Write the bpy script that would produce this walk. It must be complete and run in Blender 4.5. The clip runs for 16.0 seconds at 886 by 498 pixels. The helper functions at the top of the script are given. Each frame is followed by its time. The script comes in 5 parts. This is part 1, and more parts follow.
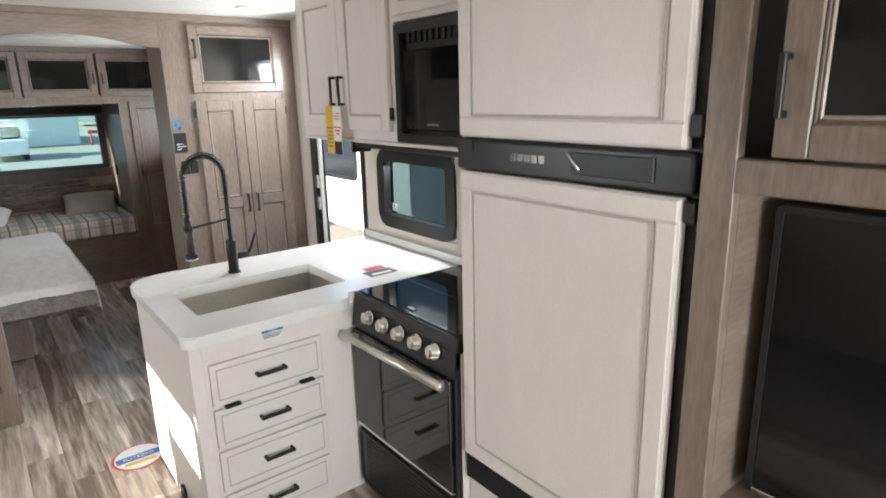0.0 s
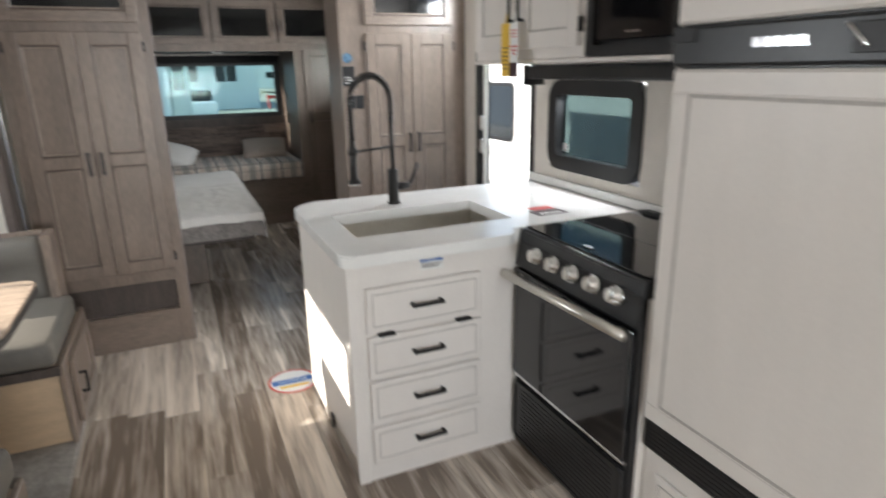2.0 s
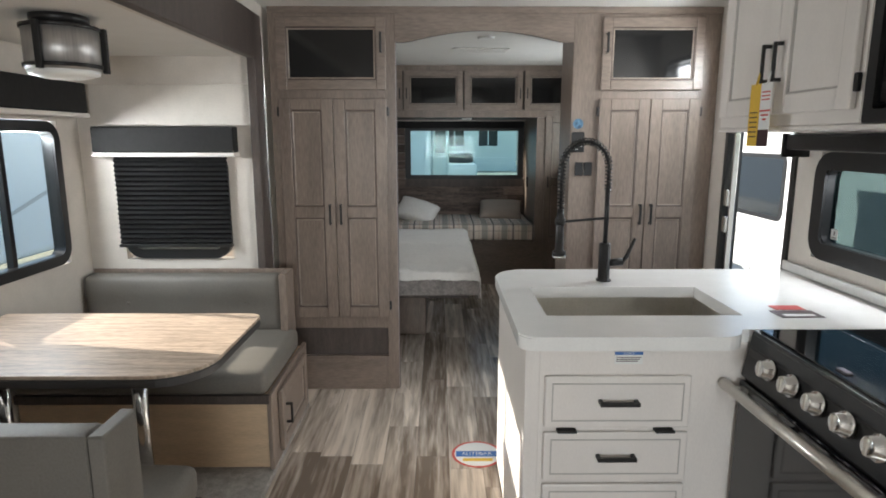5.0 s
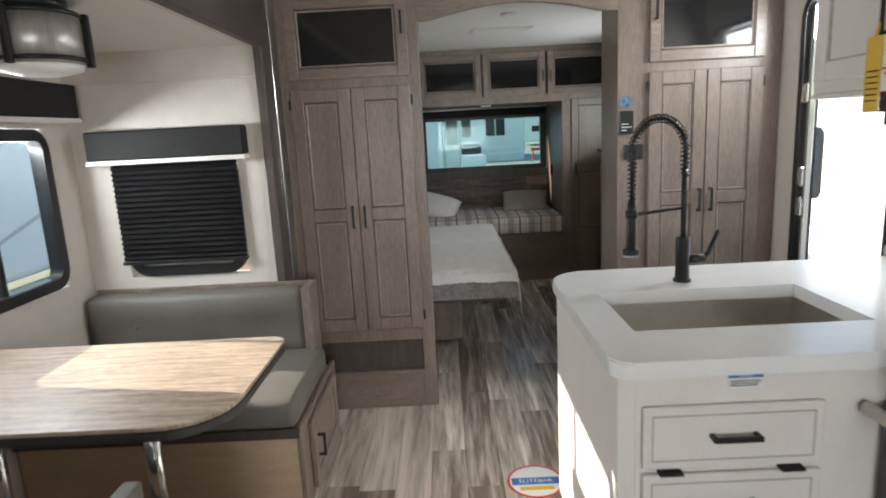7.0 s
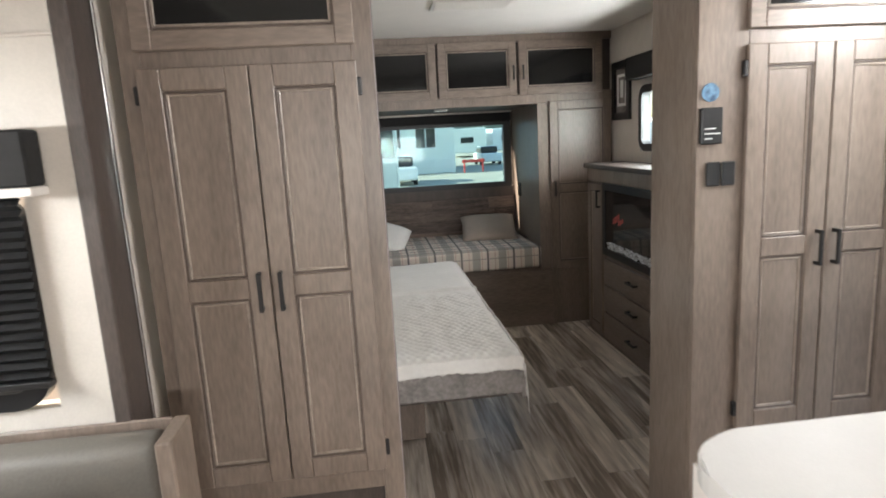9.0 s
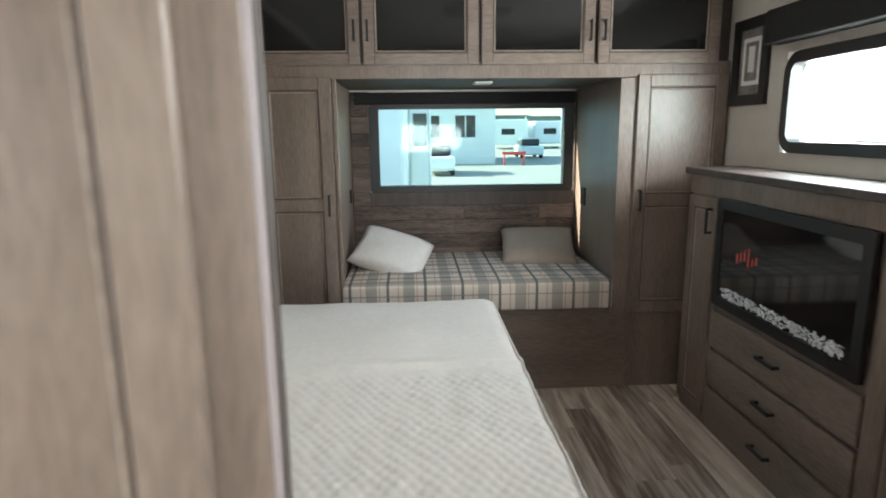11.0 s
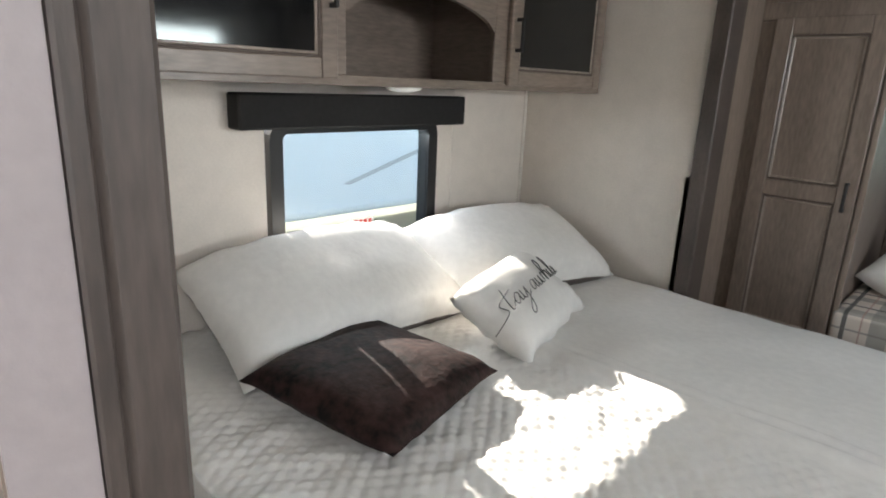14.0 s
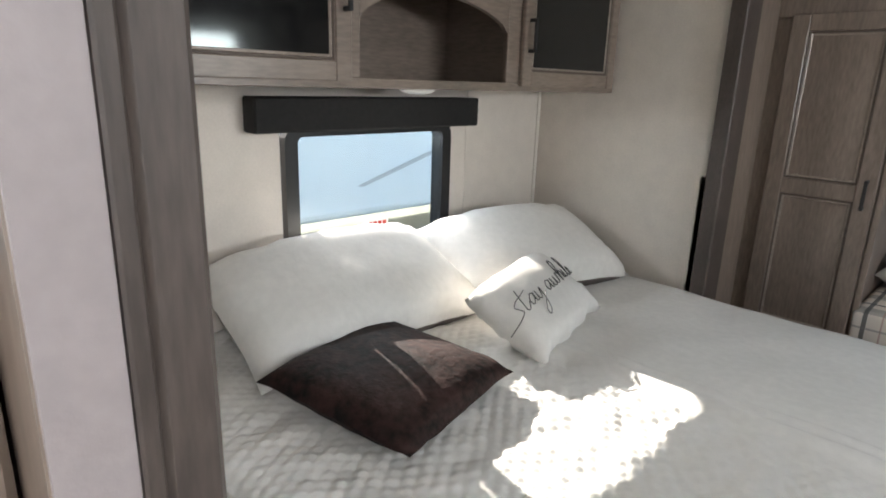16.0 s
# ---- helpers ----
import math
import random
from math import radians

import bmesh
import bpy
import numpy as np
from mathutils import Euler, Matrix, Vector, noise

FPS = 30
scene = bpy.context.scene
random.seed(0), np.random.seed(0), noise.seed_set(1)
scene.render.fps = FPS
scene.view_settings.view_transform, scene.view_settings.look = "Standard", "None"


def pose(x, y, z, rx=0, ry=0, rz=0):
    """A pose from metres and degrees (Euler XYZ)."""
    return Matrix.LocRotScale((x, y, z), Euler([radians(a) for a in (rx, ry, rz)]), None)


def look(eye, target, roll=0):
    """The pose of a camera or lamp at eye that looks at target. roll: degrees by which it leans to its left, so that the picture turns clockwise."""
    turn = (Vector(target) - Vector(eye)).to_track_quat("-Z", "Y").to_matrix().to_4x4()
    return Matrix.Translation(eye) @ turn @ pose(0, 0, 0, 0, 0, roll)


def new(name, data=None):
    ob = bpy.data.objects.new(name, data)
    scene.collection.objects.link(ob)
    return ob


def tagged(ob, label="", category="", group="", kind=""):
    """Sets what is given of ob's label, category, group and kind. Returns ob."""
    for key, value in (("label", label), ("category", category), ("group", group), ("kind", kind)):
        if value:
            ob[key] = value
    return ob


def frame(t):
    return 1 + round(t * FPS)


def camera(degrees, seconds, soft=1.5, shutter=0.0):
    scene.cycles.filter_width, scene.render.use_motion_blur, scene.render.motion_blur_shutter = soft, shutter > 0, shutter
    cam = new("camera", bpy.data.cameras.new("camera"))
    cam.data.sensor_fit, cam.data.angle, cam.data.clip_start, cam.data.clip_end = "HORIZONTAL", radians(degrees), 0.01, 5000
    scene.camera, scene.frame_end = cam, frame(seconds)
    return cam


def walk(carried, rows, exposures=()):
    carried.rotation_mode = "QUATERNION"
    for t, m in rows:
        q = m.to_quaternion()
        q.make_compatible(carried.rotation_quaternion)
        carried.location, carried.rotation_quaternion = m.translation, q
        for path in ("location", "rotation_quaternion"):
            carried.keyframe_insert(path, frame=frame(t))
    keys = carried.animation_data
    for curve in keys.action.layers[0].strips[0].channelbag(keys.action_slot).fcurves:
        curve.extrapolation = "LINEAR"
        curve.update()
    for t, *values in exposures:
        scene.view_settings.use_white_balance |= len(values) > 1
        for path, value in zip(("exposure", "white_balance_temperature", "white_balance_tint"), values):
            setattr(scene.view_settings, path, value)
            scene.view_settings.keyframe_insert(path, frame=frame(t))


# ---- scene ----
cam = camera(73.0, 16.0, soft=1.8, shutter=0.5)
PATH = [
    (0, (0.445, 0.441, 1.702), (1.637, 1.966, 1.197), -1.4),
    (0.5, (0.501, 0.403, 1.594), (1.645, 1.947, 1.038), -2.4),
    (1, (0.495, 0.354, 1.49), (1.588, 1.895, 0.834), -2.1),
    (1.5, (0.454, 0.401, 1.469), (1.428, 2.016, 0.805), -0.7),
    (2, (0.468, 0.668, 1.487), (1.239, 2.421, 0.91), -1.1),
    (2.5, (0.513, 0.786, 1.506), (0.959, 2.679, 1.039), 0.3),
    (3, (0.607, 0.842, 1.5), (0.748, 2.798, 1.109), 1.4),
    (3.5, (0.634, 0.855, 1.486), (0.691, 2.823, 1.137), 0.5),
    (6, (0.686, 0.801, 1.47), (0.688, 2.764, 1.092), 0.1),
    (6.5, (0.654, 0.88, 1.462), (0.648, 2.843, 1.079), -0.7),
    (7, (0.539, 1.163, 1.461), (0.516, 3.125, 1.074), -3.0),
    (7.5, (0.507, 1.43, 1.455), (0.542, 3.393, 1.077), -3.6),
    (8, (0.524, 1.804, 1.464), (0.573, 3.773, 1.118), -4.3),
    (8.5, (0.407, 2.151, 1.467), (0.528, 4.12, 1.136), -4.5),
    (9, (0.408, 2.435, 1.461), (0.62, 4.391, 1.1), -3.2),
    (10.2, (0.46, 3.14, 1.44), (0.58, 5.1, 1.05), -1.0),
    (11.5, (0.6, 3.98, 1.41), (0.653, 5.941, 1.02), 0.0),
    (12, (0.605, 4.105, 1.4), (0.323, 6.034, 0.955), 2.3),
    (12.5, (0.615, 4.145, 1.4), (-0.067, 5.959, 0.905), 3.4),
    (13, (0.605, 4.168, 1.4), (-0.375, 5.826, 0.86), 2.9),
    (13.5, (0.6, 4.178, 1.4), (-0.633, 5.652, 0.847), 2.6),
    (14, (0.6, 4.183, 1.4), (-0.738, 5.568, 0.861), 2.5),
    (14.5, (0.6, 4.178, 1.4), (-0.777, 5.531, 0.876), 2.2),
    (15, (0.6, 4.173, 1.4), (-0.79, 5.512, 0.876), 2.3),
    (15.5, (0.6, 4.173, 1.4), (-0.784, 5.517, 0.871), 2.3),
    (16, (0.6, 4.178, 1.4), (-0.77, 5.532, 0.864), 1.8),
]
walk(cam, [(t, look(eye, target, roll)) for t, eye, target, roll in PATH],
     [(0, 1.48, 6500, 10), (1.5, 1.52, 6500, 10), (2.0, 1.2, 6450, 10), (3.5, 1.0, 6450, 9), (6.5, 1.0, 6450, 9), (8, 1.15, 6550, 9), (9, 1.65, 6800, 12), (11.5, 2.05, 6500, 7), (12.0, 1.97, 6500, 9), (12.5, 1.9, 6450, 10), (14, 1.70, 6450, 10), (16, 1.70, 6450, 10)])

# ---------------------------------------------------------------- light
SUN_WAY = Vector((1.29, -0.22, -0.59)).normalized()
world = bpy.data.worlds.new("sky")
scene.world = world
world.use_nodes = True
wn = world.node_tree
sky = wn.nodes.new("ShaderNodeTexSky")
sky.sky_type = "NISHITA"
sky.sun_disc = False
sky.sun_elevation = math.asin(-SUN_WAY.z)
sky.sun_rotation = math.atan2(-SUN_WAY.x, -SUN_WAY.y)
wn.links.new(sky.outputs[0], wn.nodes["Background"].inputs[0])
wn.nodes["Background"].inputs[1].default_value = 0.15
sun = new("sun", bpy.data.lights.new("sun", "SUN"))
sun.data.energy, sun.data.angle, sun.data.color = 5.0, radians(0.5), (1.0, 0.93, 0.82)
sun.matrix_world = look((0, 0, 0), SUN_WAY)


def window_light(name, at, way, w, h, power):
    """Daylight that the sky sends in through one opening."""
    ob = new(name, bpy.data.lights.new(name, "AREA"))
    ob.data.shape, ob.data.size, ob.data.size_y, ob.data.energy = "RECTANGLE", w, h, power
    ob.data.color = (0.93, 0.97, 1.0)
    ob.matrix_world = look(at, Vector(at) + Vector(way))
    return ob


# ---------------------------------------------------------------- materials
def mat(name, base, rough=0.5, metal=0.0, vary=0.12, scale=6.0, stretch=(1, 1, 1), bump=0.1, fine=60.0, tint=None, rand=0.0, coat=0.0, spec=0.5, warp=0.0):
    m = bpy.data.materials.new(name)
    m.use_nodes = True
    nt = m.node_tree
    b = nt.nodes["Principled BSDF"]
    N, L = nt.nodes.new, nt.links.new
    tc, mp = N("ShaderNodeTexCoord"), N("ShaderNodeMapping")
    mp.inputs["Scale"].default_value = stretch
    L(tc.outputs["Object"], mp.inputs["Vector"])
    big, small = N("ShaderNodeTexNoise"), N("ShaderNodeTexNoise")
    big.inputs["Scale"].default_value, small.inputs["Scale"].default_value = scale, fine
    big.inputs["Detail"].default_value, small.inputs["Detail"].default_value = 5, 4
    big.inputs["Distortion"].default_value = warp
    for n in (big, small):
        L(mp.outputs[0], n.inputs["Vector"])
    add = N("ShaderNodeMath")
    add.operation = "ADD"
    L(big.outputs[0], add.inputs[0])
    L(small.outputs[0], add.inputs[1])
    src = add.outputs[0]
    if rand:
        oi, mul, a2 = N("ShaderNodeObjectInfo"), N("ShaderNodeMath"), N("ShaderNodeMath")
        mul.operation, a2.operation = "MULTIPLY_ADD", "ADD"
        mul.inputs[1].default_value, mul.inputs[2].default_value = rand, -rand / 2
        L(oi.outputs["Random"], mul.inputs[0])
        L(src, a2.inputs[0])
        L(mul.outputs[0], a2.inputs[1])
        src = a2.outputs[0]
        off = N("ShaderNodeVectorMath")
        off.operation = "SCALE"
        off.inputs[0].default_value = (13.0, 7.0, 3.0)
        L(oi.outputs["Random"], off.inputs["Scale"])
        L(off.outputs[0], mp.inputs["Location"])
    ramp = N("ShaderNodeValToRGB")
    lo = [max(0, c * (1 - vary)) for c in base]
    hi = [min(1, c * (1 + vary)) for c in (tint or base)]
    ramp.color_ramp.elements[0].color, ramp.color_ramp.elements[1].color = (*lo, 1), (*hi, 1)
    half = N("ShaderNodeMath")
    half.operation = "MULTIPLY"
    half.inputs[1].default_value = 0.5
    ramp.color_ramp.elements[0].position, ramp.color_ramp.elements[1].position = 0.36, 0.64
    L(src, half.inputs[0])
    L(half.outputs[0], ramp.inputs[0])
    L(ramp.outputs[0], b.inputs["Base Color"])
    b.inputs["Roughness"].default_value, b.inputs["Metallic"].default_value = rough, metal
    b.inputs["Coat Weight"].default_value = coat
    b.inputs["Specular IOR Level"].default_value = spec
    if bump:
        bp = N("ShaderNodeBump")
        bp.inputs["Strength"].default_value, bp.inputs["Distance"].default_value = bump, 0.004
        L(small.outputs[0], bp.inputs["Height"])
        L(bp.outputs[0], b.inputs["Normal"])
    rr = N("ShaderNodeMapRange")
    rr.inputs["To Min"].default_value, rr.inputs["To Max"].default_value = max(0.02, rough - 0.06), min(1, rough + 0.08)
    L(big.outputs[0], rr.inputs["Value"])
    L(rr.outputs[0], b.inputs["Roughness"])
    return m


WOOD = mat("stained_wood", (0.190, 0.145, 0.116), 0.34, vary=0.13, scale=2.4, stretch=(4, 4, 0.8), fine=26, bump=0.05, tint=(0.235, 0.185, 0.152))
WOODH = mat("stained_wood_across", (0.190, 0.145, 0.116), 0.34, vary=0.13, scale=2.4, stretch=(0.8, 0.8, 4), fine=26, bump=0.05, tint=(0.235, 0.185, 0.152))
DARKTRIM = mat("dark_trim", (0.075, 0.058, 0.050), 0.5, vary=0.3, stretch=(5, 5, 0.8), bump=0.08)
# pale bead colour carries the highlight of the rounded, lit edges
BEAD_LIGHT = mat("highlit_bead_edge", (0.34, 0.28, 0.235), 0.3, vary=0.25, scale=9)
GLAZE = mat("dark_glaze", (0.115, 0.085, 0.07), 0.5, vary=0.2)
WHITE = mat("white_cabinet_paint", (0.76, 0.715, 0.675), 0.38, vary=0.04, scale=3, fine=90, bump=0.03, stretch=(3, 3, 1))
WHITEGL = mat("white_glaze", (0.45, 0.42, 0.39), 0.5, vary=0.1)
WALLP = mat("wall_covering", (0.66, 0.61, 0.55), 0.62, vary=0.05, scale=14, fine=140, bump=0.10)
WALLP2 = mat("bedroom_wall_covering", (0.68, 0.62, 0.56), 0.62, vary=0.05, scale=14, fine=140, bump=0.10)
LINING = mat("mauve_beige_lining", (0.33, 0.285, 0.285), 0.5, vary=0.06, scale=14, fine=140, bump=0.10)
CEIL = mat("ceiling_vinyl", (0.78, 0.76, 0.72), 0.7, vary=0.03, scale=8, fine=120, bump=0.06)
QUARTZ = mat("white_solid_surface", (0.80, 0.79, 0.77), 0.16, vary=0.03, scale=10, fine=180, bump=0.0)
STEEL = mat("brushed_steel", (0.66, 0.63, 0.58), 0.36, 1.0, vary=0.08, stretch=(2, 30, 2), bump=0.04)
CHROME = mat("chrome", (0.7, 0.7, 0.7), 0.12, 1.0, vary=0.03, bump=0)
BLACK = mat("matt_black_metal", (0.018, 0.017, 0.017), 0.38, 0.2, vary=0.2, bump=0.03)
BLACKPL = mat("black_plastic", (0.016, 0.016, 0.017), 0.32, vary=0.2, bump=0.03)
GLOSS = mat("black_glass", (0.006, 0.006, 0.007), 0.04, vary=0.1, bump=0, coat=0.3)
SMOKED = mat("smoked_glass_panel", (0.012, 0.012, 0.012), 0.07, vary=0.1, bump=0)
FABRIC = mat("grey_brown_vinyl", (0.150, 0.137, 0.118), 0.55, vary=0.12, scale=5, fine=150, bump=0.18)
CARPET = mat("grey_carpet", (0.30, 0.28, 0.26), 0.95, vary=0.3, scale=30, fine=240, bump=0.6)
PLY = mat("light_maple_ply", (0.60, 0.44, 0.29), 0.5, vary=0.12, scale=4, stretch=(1, 1, 6), fine=30, bump=0.04)
TABLE = mat("oak_laminate_top", (0.36, 0.27, 0.20), 0.42, vary=0.35, scale=4, stretch=(1.2, 12, 1), fine=22, bump=0.06, tint=(0.46, 0.36, 0.28))
DARKEDGE = mat("table_edge", (0.055, 0.05, 0.048), 0.5, vary=0.1)
SHEET = mat("white_bed_linen", (0.76, 0.74, 0.71), 0.85, vary=0.05, scale=4, fine=38, bump=0.35)
DARKCLOTH = mat("dark_crushed_velvet", (0.010, 0.0075, 0.007), 0.7, vary=0.6, scale=9, fine=45, bump=0.9, tint=(0.030, 0.015, 0.013), spec=0.2)
GREYCLOTH = mat("grey_patterned_throw", (0.22, 0.20, 0.19), 0.8, vary=0.35, scale=12, fine=60, bump=0.2)
BEIGE = mat("oatmeal_cushion_cloth", (0.36, 0.30, 0.255), 0.9, vary=0.1, scale=8, fine=220, bump=0.25)
BLIND = mat("dark_pleated_shade", (0.022, 0.022, 0.023), 0.8, vary=0.2, bump=0.1)
VALANCE = mat("charcoal_valance", (0.012, 0.0115, 0.0115), 0.85, vary=0.25, bump=0.15)
RUBBER = mat("window_rubber", (0.014, 0.014, 0.015), 0.4, vary=0.1, bump=0.02)
BARN = mat("dark_barn_board", (0.085, 0.06, 0.05), 0.6, vary=0.5, scale=4, stretch=(1, 1, 9), fine=26, bump=0.3, tint=(0.15, 0.11, 0.09), rand=0.35)
PLANK = mat("vinyl_plank", (0.295, 0.232, 0.185), 0.25, vary=0.27, scale=2.0, stretch=(5.5, 0.42, 1), fine=8, bump=0.03, tint=(0.60, 0.525, 0.45), rand=0.45, warp=0.6)
PAPER = mat("paper", (0.78, 0.78, 0.76), 0.6, vary=0.03, bump=0)
YELLOW = mat("yellow_card", (0.75, 0.48, 0.06), 0.5, vary=0.05, bump=0)
RED = mat("red_ink", (0.55, 0.06, 0.05), 0.5, vary=0.05, bump=0)
BLUE = mat("blue_ink", (0.06, 0.17, 0.45), 0.5, vary=0.05, bump=0)
NAVY = mat("navy_ink", (0.02, 0.06, 0.13), 0.4, vary=0.3, scale=40, bump=0, tint=(0.10, 0.22, 0.34))
MAROON = mat("dark_leaflet", (0.05, 0.02, 0.025), 0.4, vary=0.2, bump=0)
ASPHALT = mat("lot_paving", (0.36, 0.345, 0.30), 0.9, vary=0.15, scale=0.6, fine=30, bump=0.3)
FIBRE = mat("white_fibreglass", (0.80, 0.82, 0.84), 0.3, vary=0.03, scale=1, fine=6, bump=0.0)
GREYBODY = mat("grey_graphic", (0.50, 0.51, 0.52), 0.35, vary=0.05, bump=0)
OFFICE = mat("office_siding", (0.76, 0.80, 0.78), 0.7, vary=0.08, scale=1, stretch=(0.3, 0.3, 6), bump=0.1)
DARKGL = mat("dark_window_glass", (0.02, 0.025, 0.03), 0.06, vary=0.1, bump=0)
TYRE = mat("tyre_rubber", (0.02, 0.02, 0.02), 0.8, vary=0.2)
FROST = mat("frosted_lamp_shade", (0.46, 0.44, 0.42), 0.4, 0.7, vary=0.2, stretch=(20, 20, 0.4), bump=0.05)
LENS = mat("lamp_lens", (0.8, 0.79, 0.76), 0.3, vary=0.02, bump=0)
CRYSTAL = mat("crushed_glass", (0.7, 0.72, 0.74), 0.15, vary=0.3, scale=60, bump=0.2)
GROUNDFAR = mat("far_haze_trees", (0.16, 0.19, 0.17), 0.9, vary=0.3, scale=0.2, bump=0)


def glass_mat(name, colour, rough=0.0):
    m = bpy.data.materials.new(name)
    m.use_nodes = True
    nt = m.node_tree
    t, g, mx = (nt.nodes.new(k) for k in ("ShaderNodeBsdfTransparent", "ShaderNodeBsdfGlossy", "ShaderNodeMixShader"))
    t.inputs[0].default_value = (*colour, 1)
    g.inputs["Roughness"].default_value = 0.02
    mx.inputs[0].default_value = 0.012
    nt.links.new(t.outputs[0], mx.inputs[1])
    nt.links.new(g.outputs[0], mx.inputs[2])
    nt.links.new(mx.outputs[0], nt.nodes["Material Output"].inputs[0])
    return m


PANE = glass_mat("window_pane", (0.90, 0.95, 0.94))
TINTED = glass_mat("tinted_pane", (0.70, 0.84, 0.82))
PRIVACY = glass_mat("privacy_pane", (0.27, 0.33, 0.33))


def plaid_mat():
    m = bpy.data.materials.new("plaid_cloth")
    m.use_nodes = True
    nt = m.node_tree
    N, L = nt.nodes.new, nt.links.new
    tc, sep = N("ShaderNodeTexCoord"), N("ShaderNodeSeparateXYZ")
    L(tc.outputs["Object"], sep.inputs[0])

    def band(out, period, width, shift):
        a, f, c = N("ShaderNodeMath"), N("ShaderNodeMath"), N("ShaderNodeMath")
        a.operation, f.operation, c.operation = "ADD", "FRACT", "LESS_THAN"
        d = N("ShaderNodeMath")
        d.operation = "DIVIDE"
        L(out, a.inputs[0])
        a.inputs[1].default_value = 10 + shift
        L(a.outputs[0], d.inputs[0])
        d.inputs[1].default_value = period
        L(d.outputs[0], f.inputs[0])
        L(f.outputs[0], c.inputs[0])
        c.inputs[1].default_value = width / period
        return c.outputs[0]

    col = (0.74, 0.66, 0.58, 1)
    prev = None
    for axis, period, width, shift, colour, amount in (
        ("X", 0.20, 0.060, 0.0, (0.20, 0.20, 0.18), 0.6), ("Y", 0.20, 0.060, 0.0, (0.20, 0.20, 0.18), 0.6),
        ("X", 0.20, 0.015, 0.09, (0.08, 0.08, 0.08), 0.85), ("Y", 0.20, 0.015, 0.09, (0.08, 0.08, 0.08), 0.85),
        ("X", 0.10, 0.006, 0.03, (0.42, 0.22, 0.18), 0.6), ("Z", 0.20, 0.008, 0.05, (0.25, 0.22, 0.21), 0.6)):
        mx = N("ShaderNodeMix")
        mx.data_type = "RGBA"
        k = N("ShaderNodeMath")
        k.operation = "MULTIPLY"
        k.inputs[1].default_value = amount
        L(band(sep.outputs[axis], period, width, shift), k.inputs[0])
        L(k.outputs[0], mx.inputs["Factor"])
        if prev is None:
            mx.inputs["A"].default_value = col
        else:
            L(prev, mx.inputs["A"])
        mx.inputs["B"].default_value = (*colour, 1)
        prev = mx.outputs["Result"]
    b = nt.nodes["Principled BSDF"]
    b.inputs["Roughness"].default_value = 0.9
    L(prev, b.inputs["Base Color"])
    return m


PLAID = plaid_mat()


# ---------------------------------------------------------------- mesh tools
def base_of(parent):
    p = Vector((0, 0, 0))
    while parent is not None:
        p += parent.location
        parent = parent.parent
    return p


def make(name, bm, material, parent=None, smooth=False, label=""):
    off = base_of(parent)
    bm.normal_update()
    if parent is not None:
        bmesh.ops.translate(bm, verts=bm.verts, vec=-off)
    me = bpy.data.meshes.new(name)
    bm.to_mesh(me)
    bm.free()
    for mt in (material if isinstance(material, (list, tuple)) else [material]):
        me.materials.append(mt)
    if smooth:
        for p in me.polygons:
            p.use_smooth = True
    ob = new(name, me)
    ob.parent = parent
    if label:
        tagged(ob, label)
    return ob


def add_box(bm, x0, x1, y0, y1, z0, z1, bev=0.0, seg=1, mi=0):
    x0, x1, y0, y1, z0, z1 = min(x0, x1), max(x0, x1), min(y0, y1), max(y0, y1), min(z0, z1), max(z0, z1)
    r = bmesh.ops.create_cube(bm, size=1, matrix=Matrix.LocRotScale(((x0 + x1) / 2, (y0 + y1) / 2, (z0 + z1) / 2), None, (x1 - x0, y1 - y0, z1 - z0)))
    vs = r["verts"]
    fs = list({f for v in vs for f in v.link_faces})
    for f in fs:
        f.material_index = mi
    bev = min(bev, 0.4 * min(x1 - x0, y1 - y0, z1 - z0))
    if bev > 0:
        bmesh.ops.bevel(bm, geom=list({e for v in vs for e in v.link_edges}), offset=bev, segments=seg, affect="EDGES", profile=0.5)


def box(name, x0, x1, y0, y1, z0, z1, material, parent=None, bev=0.002, seg=1, label=""):
    bm = bmesh.new()
    add_box(bm, x0, x1, y0, y1, z0, z1, bev, seg)
    return make(name, bm, material, parent, label=label)


def boxes(name, rows, material, parent=None, bev=0.002, label=""):
    bm = bmesh.new()
    for r in rows:
        add_box(bm, *r[:6], bev, 1, r[6] if len(r) > 6 else 0)
    return make(name, bm, material, parent, label=label)


def many(name, rows, material, parent=None, bev=0.002, label=""):
    """One object for each row."""
    return [box(name, *r, material, parent, bev, label=label) for r in rows]


def thing(name, at, label, category, group="", kind=""):
    e = new(name)
    e.empty_display_size = 0.05
    e.location = at
    return tagged(e, label, category, group, kind)


def tube(name, points, radius, material, parent=None, sides=10, label=""):
    """A round bar along a line of points."""
    bm = bmesh.new()
    pts = [Vector(p) for p in points]
    rings = []
    up = Vector((0.13, 0.21, 0.97))
    for i, p in enumerate(pts):
        d = (pts[min(i + 1, len(pts) - 1)] - pts[max(i - 1, 0)]).normalized()
        a = d.cross(up).normalized() if abs(d.dot(up)) < 0.98 else d.cross(Vector((1, 0, 0))).normalized()
        b = d.cross(a)
        r = radius[i] if isinstance(radius, (list, tuple)) else radius
        rings.append([bm.verts.new(p + r * (math.cos(k * math.tau / sides) * a + math.sin(k * math.tau / sides) * b)) for k in range(sides)])
    for r0, r1 in zip(rings, rings[1:]):
        for k in range(sides):
            bm.faces.new((r0[k], r0[(k + 1) % sides], r1[(k + 1) % sides], r1[k]))
    bm.faces.new(rings[0][::-1])
    bm.faces.new(rings[-1])
    bmesh.ops.recalc_face_normals(bm, faces=bm.faces)
    return make(name, bm, material, parent, smooth=True, label=label)


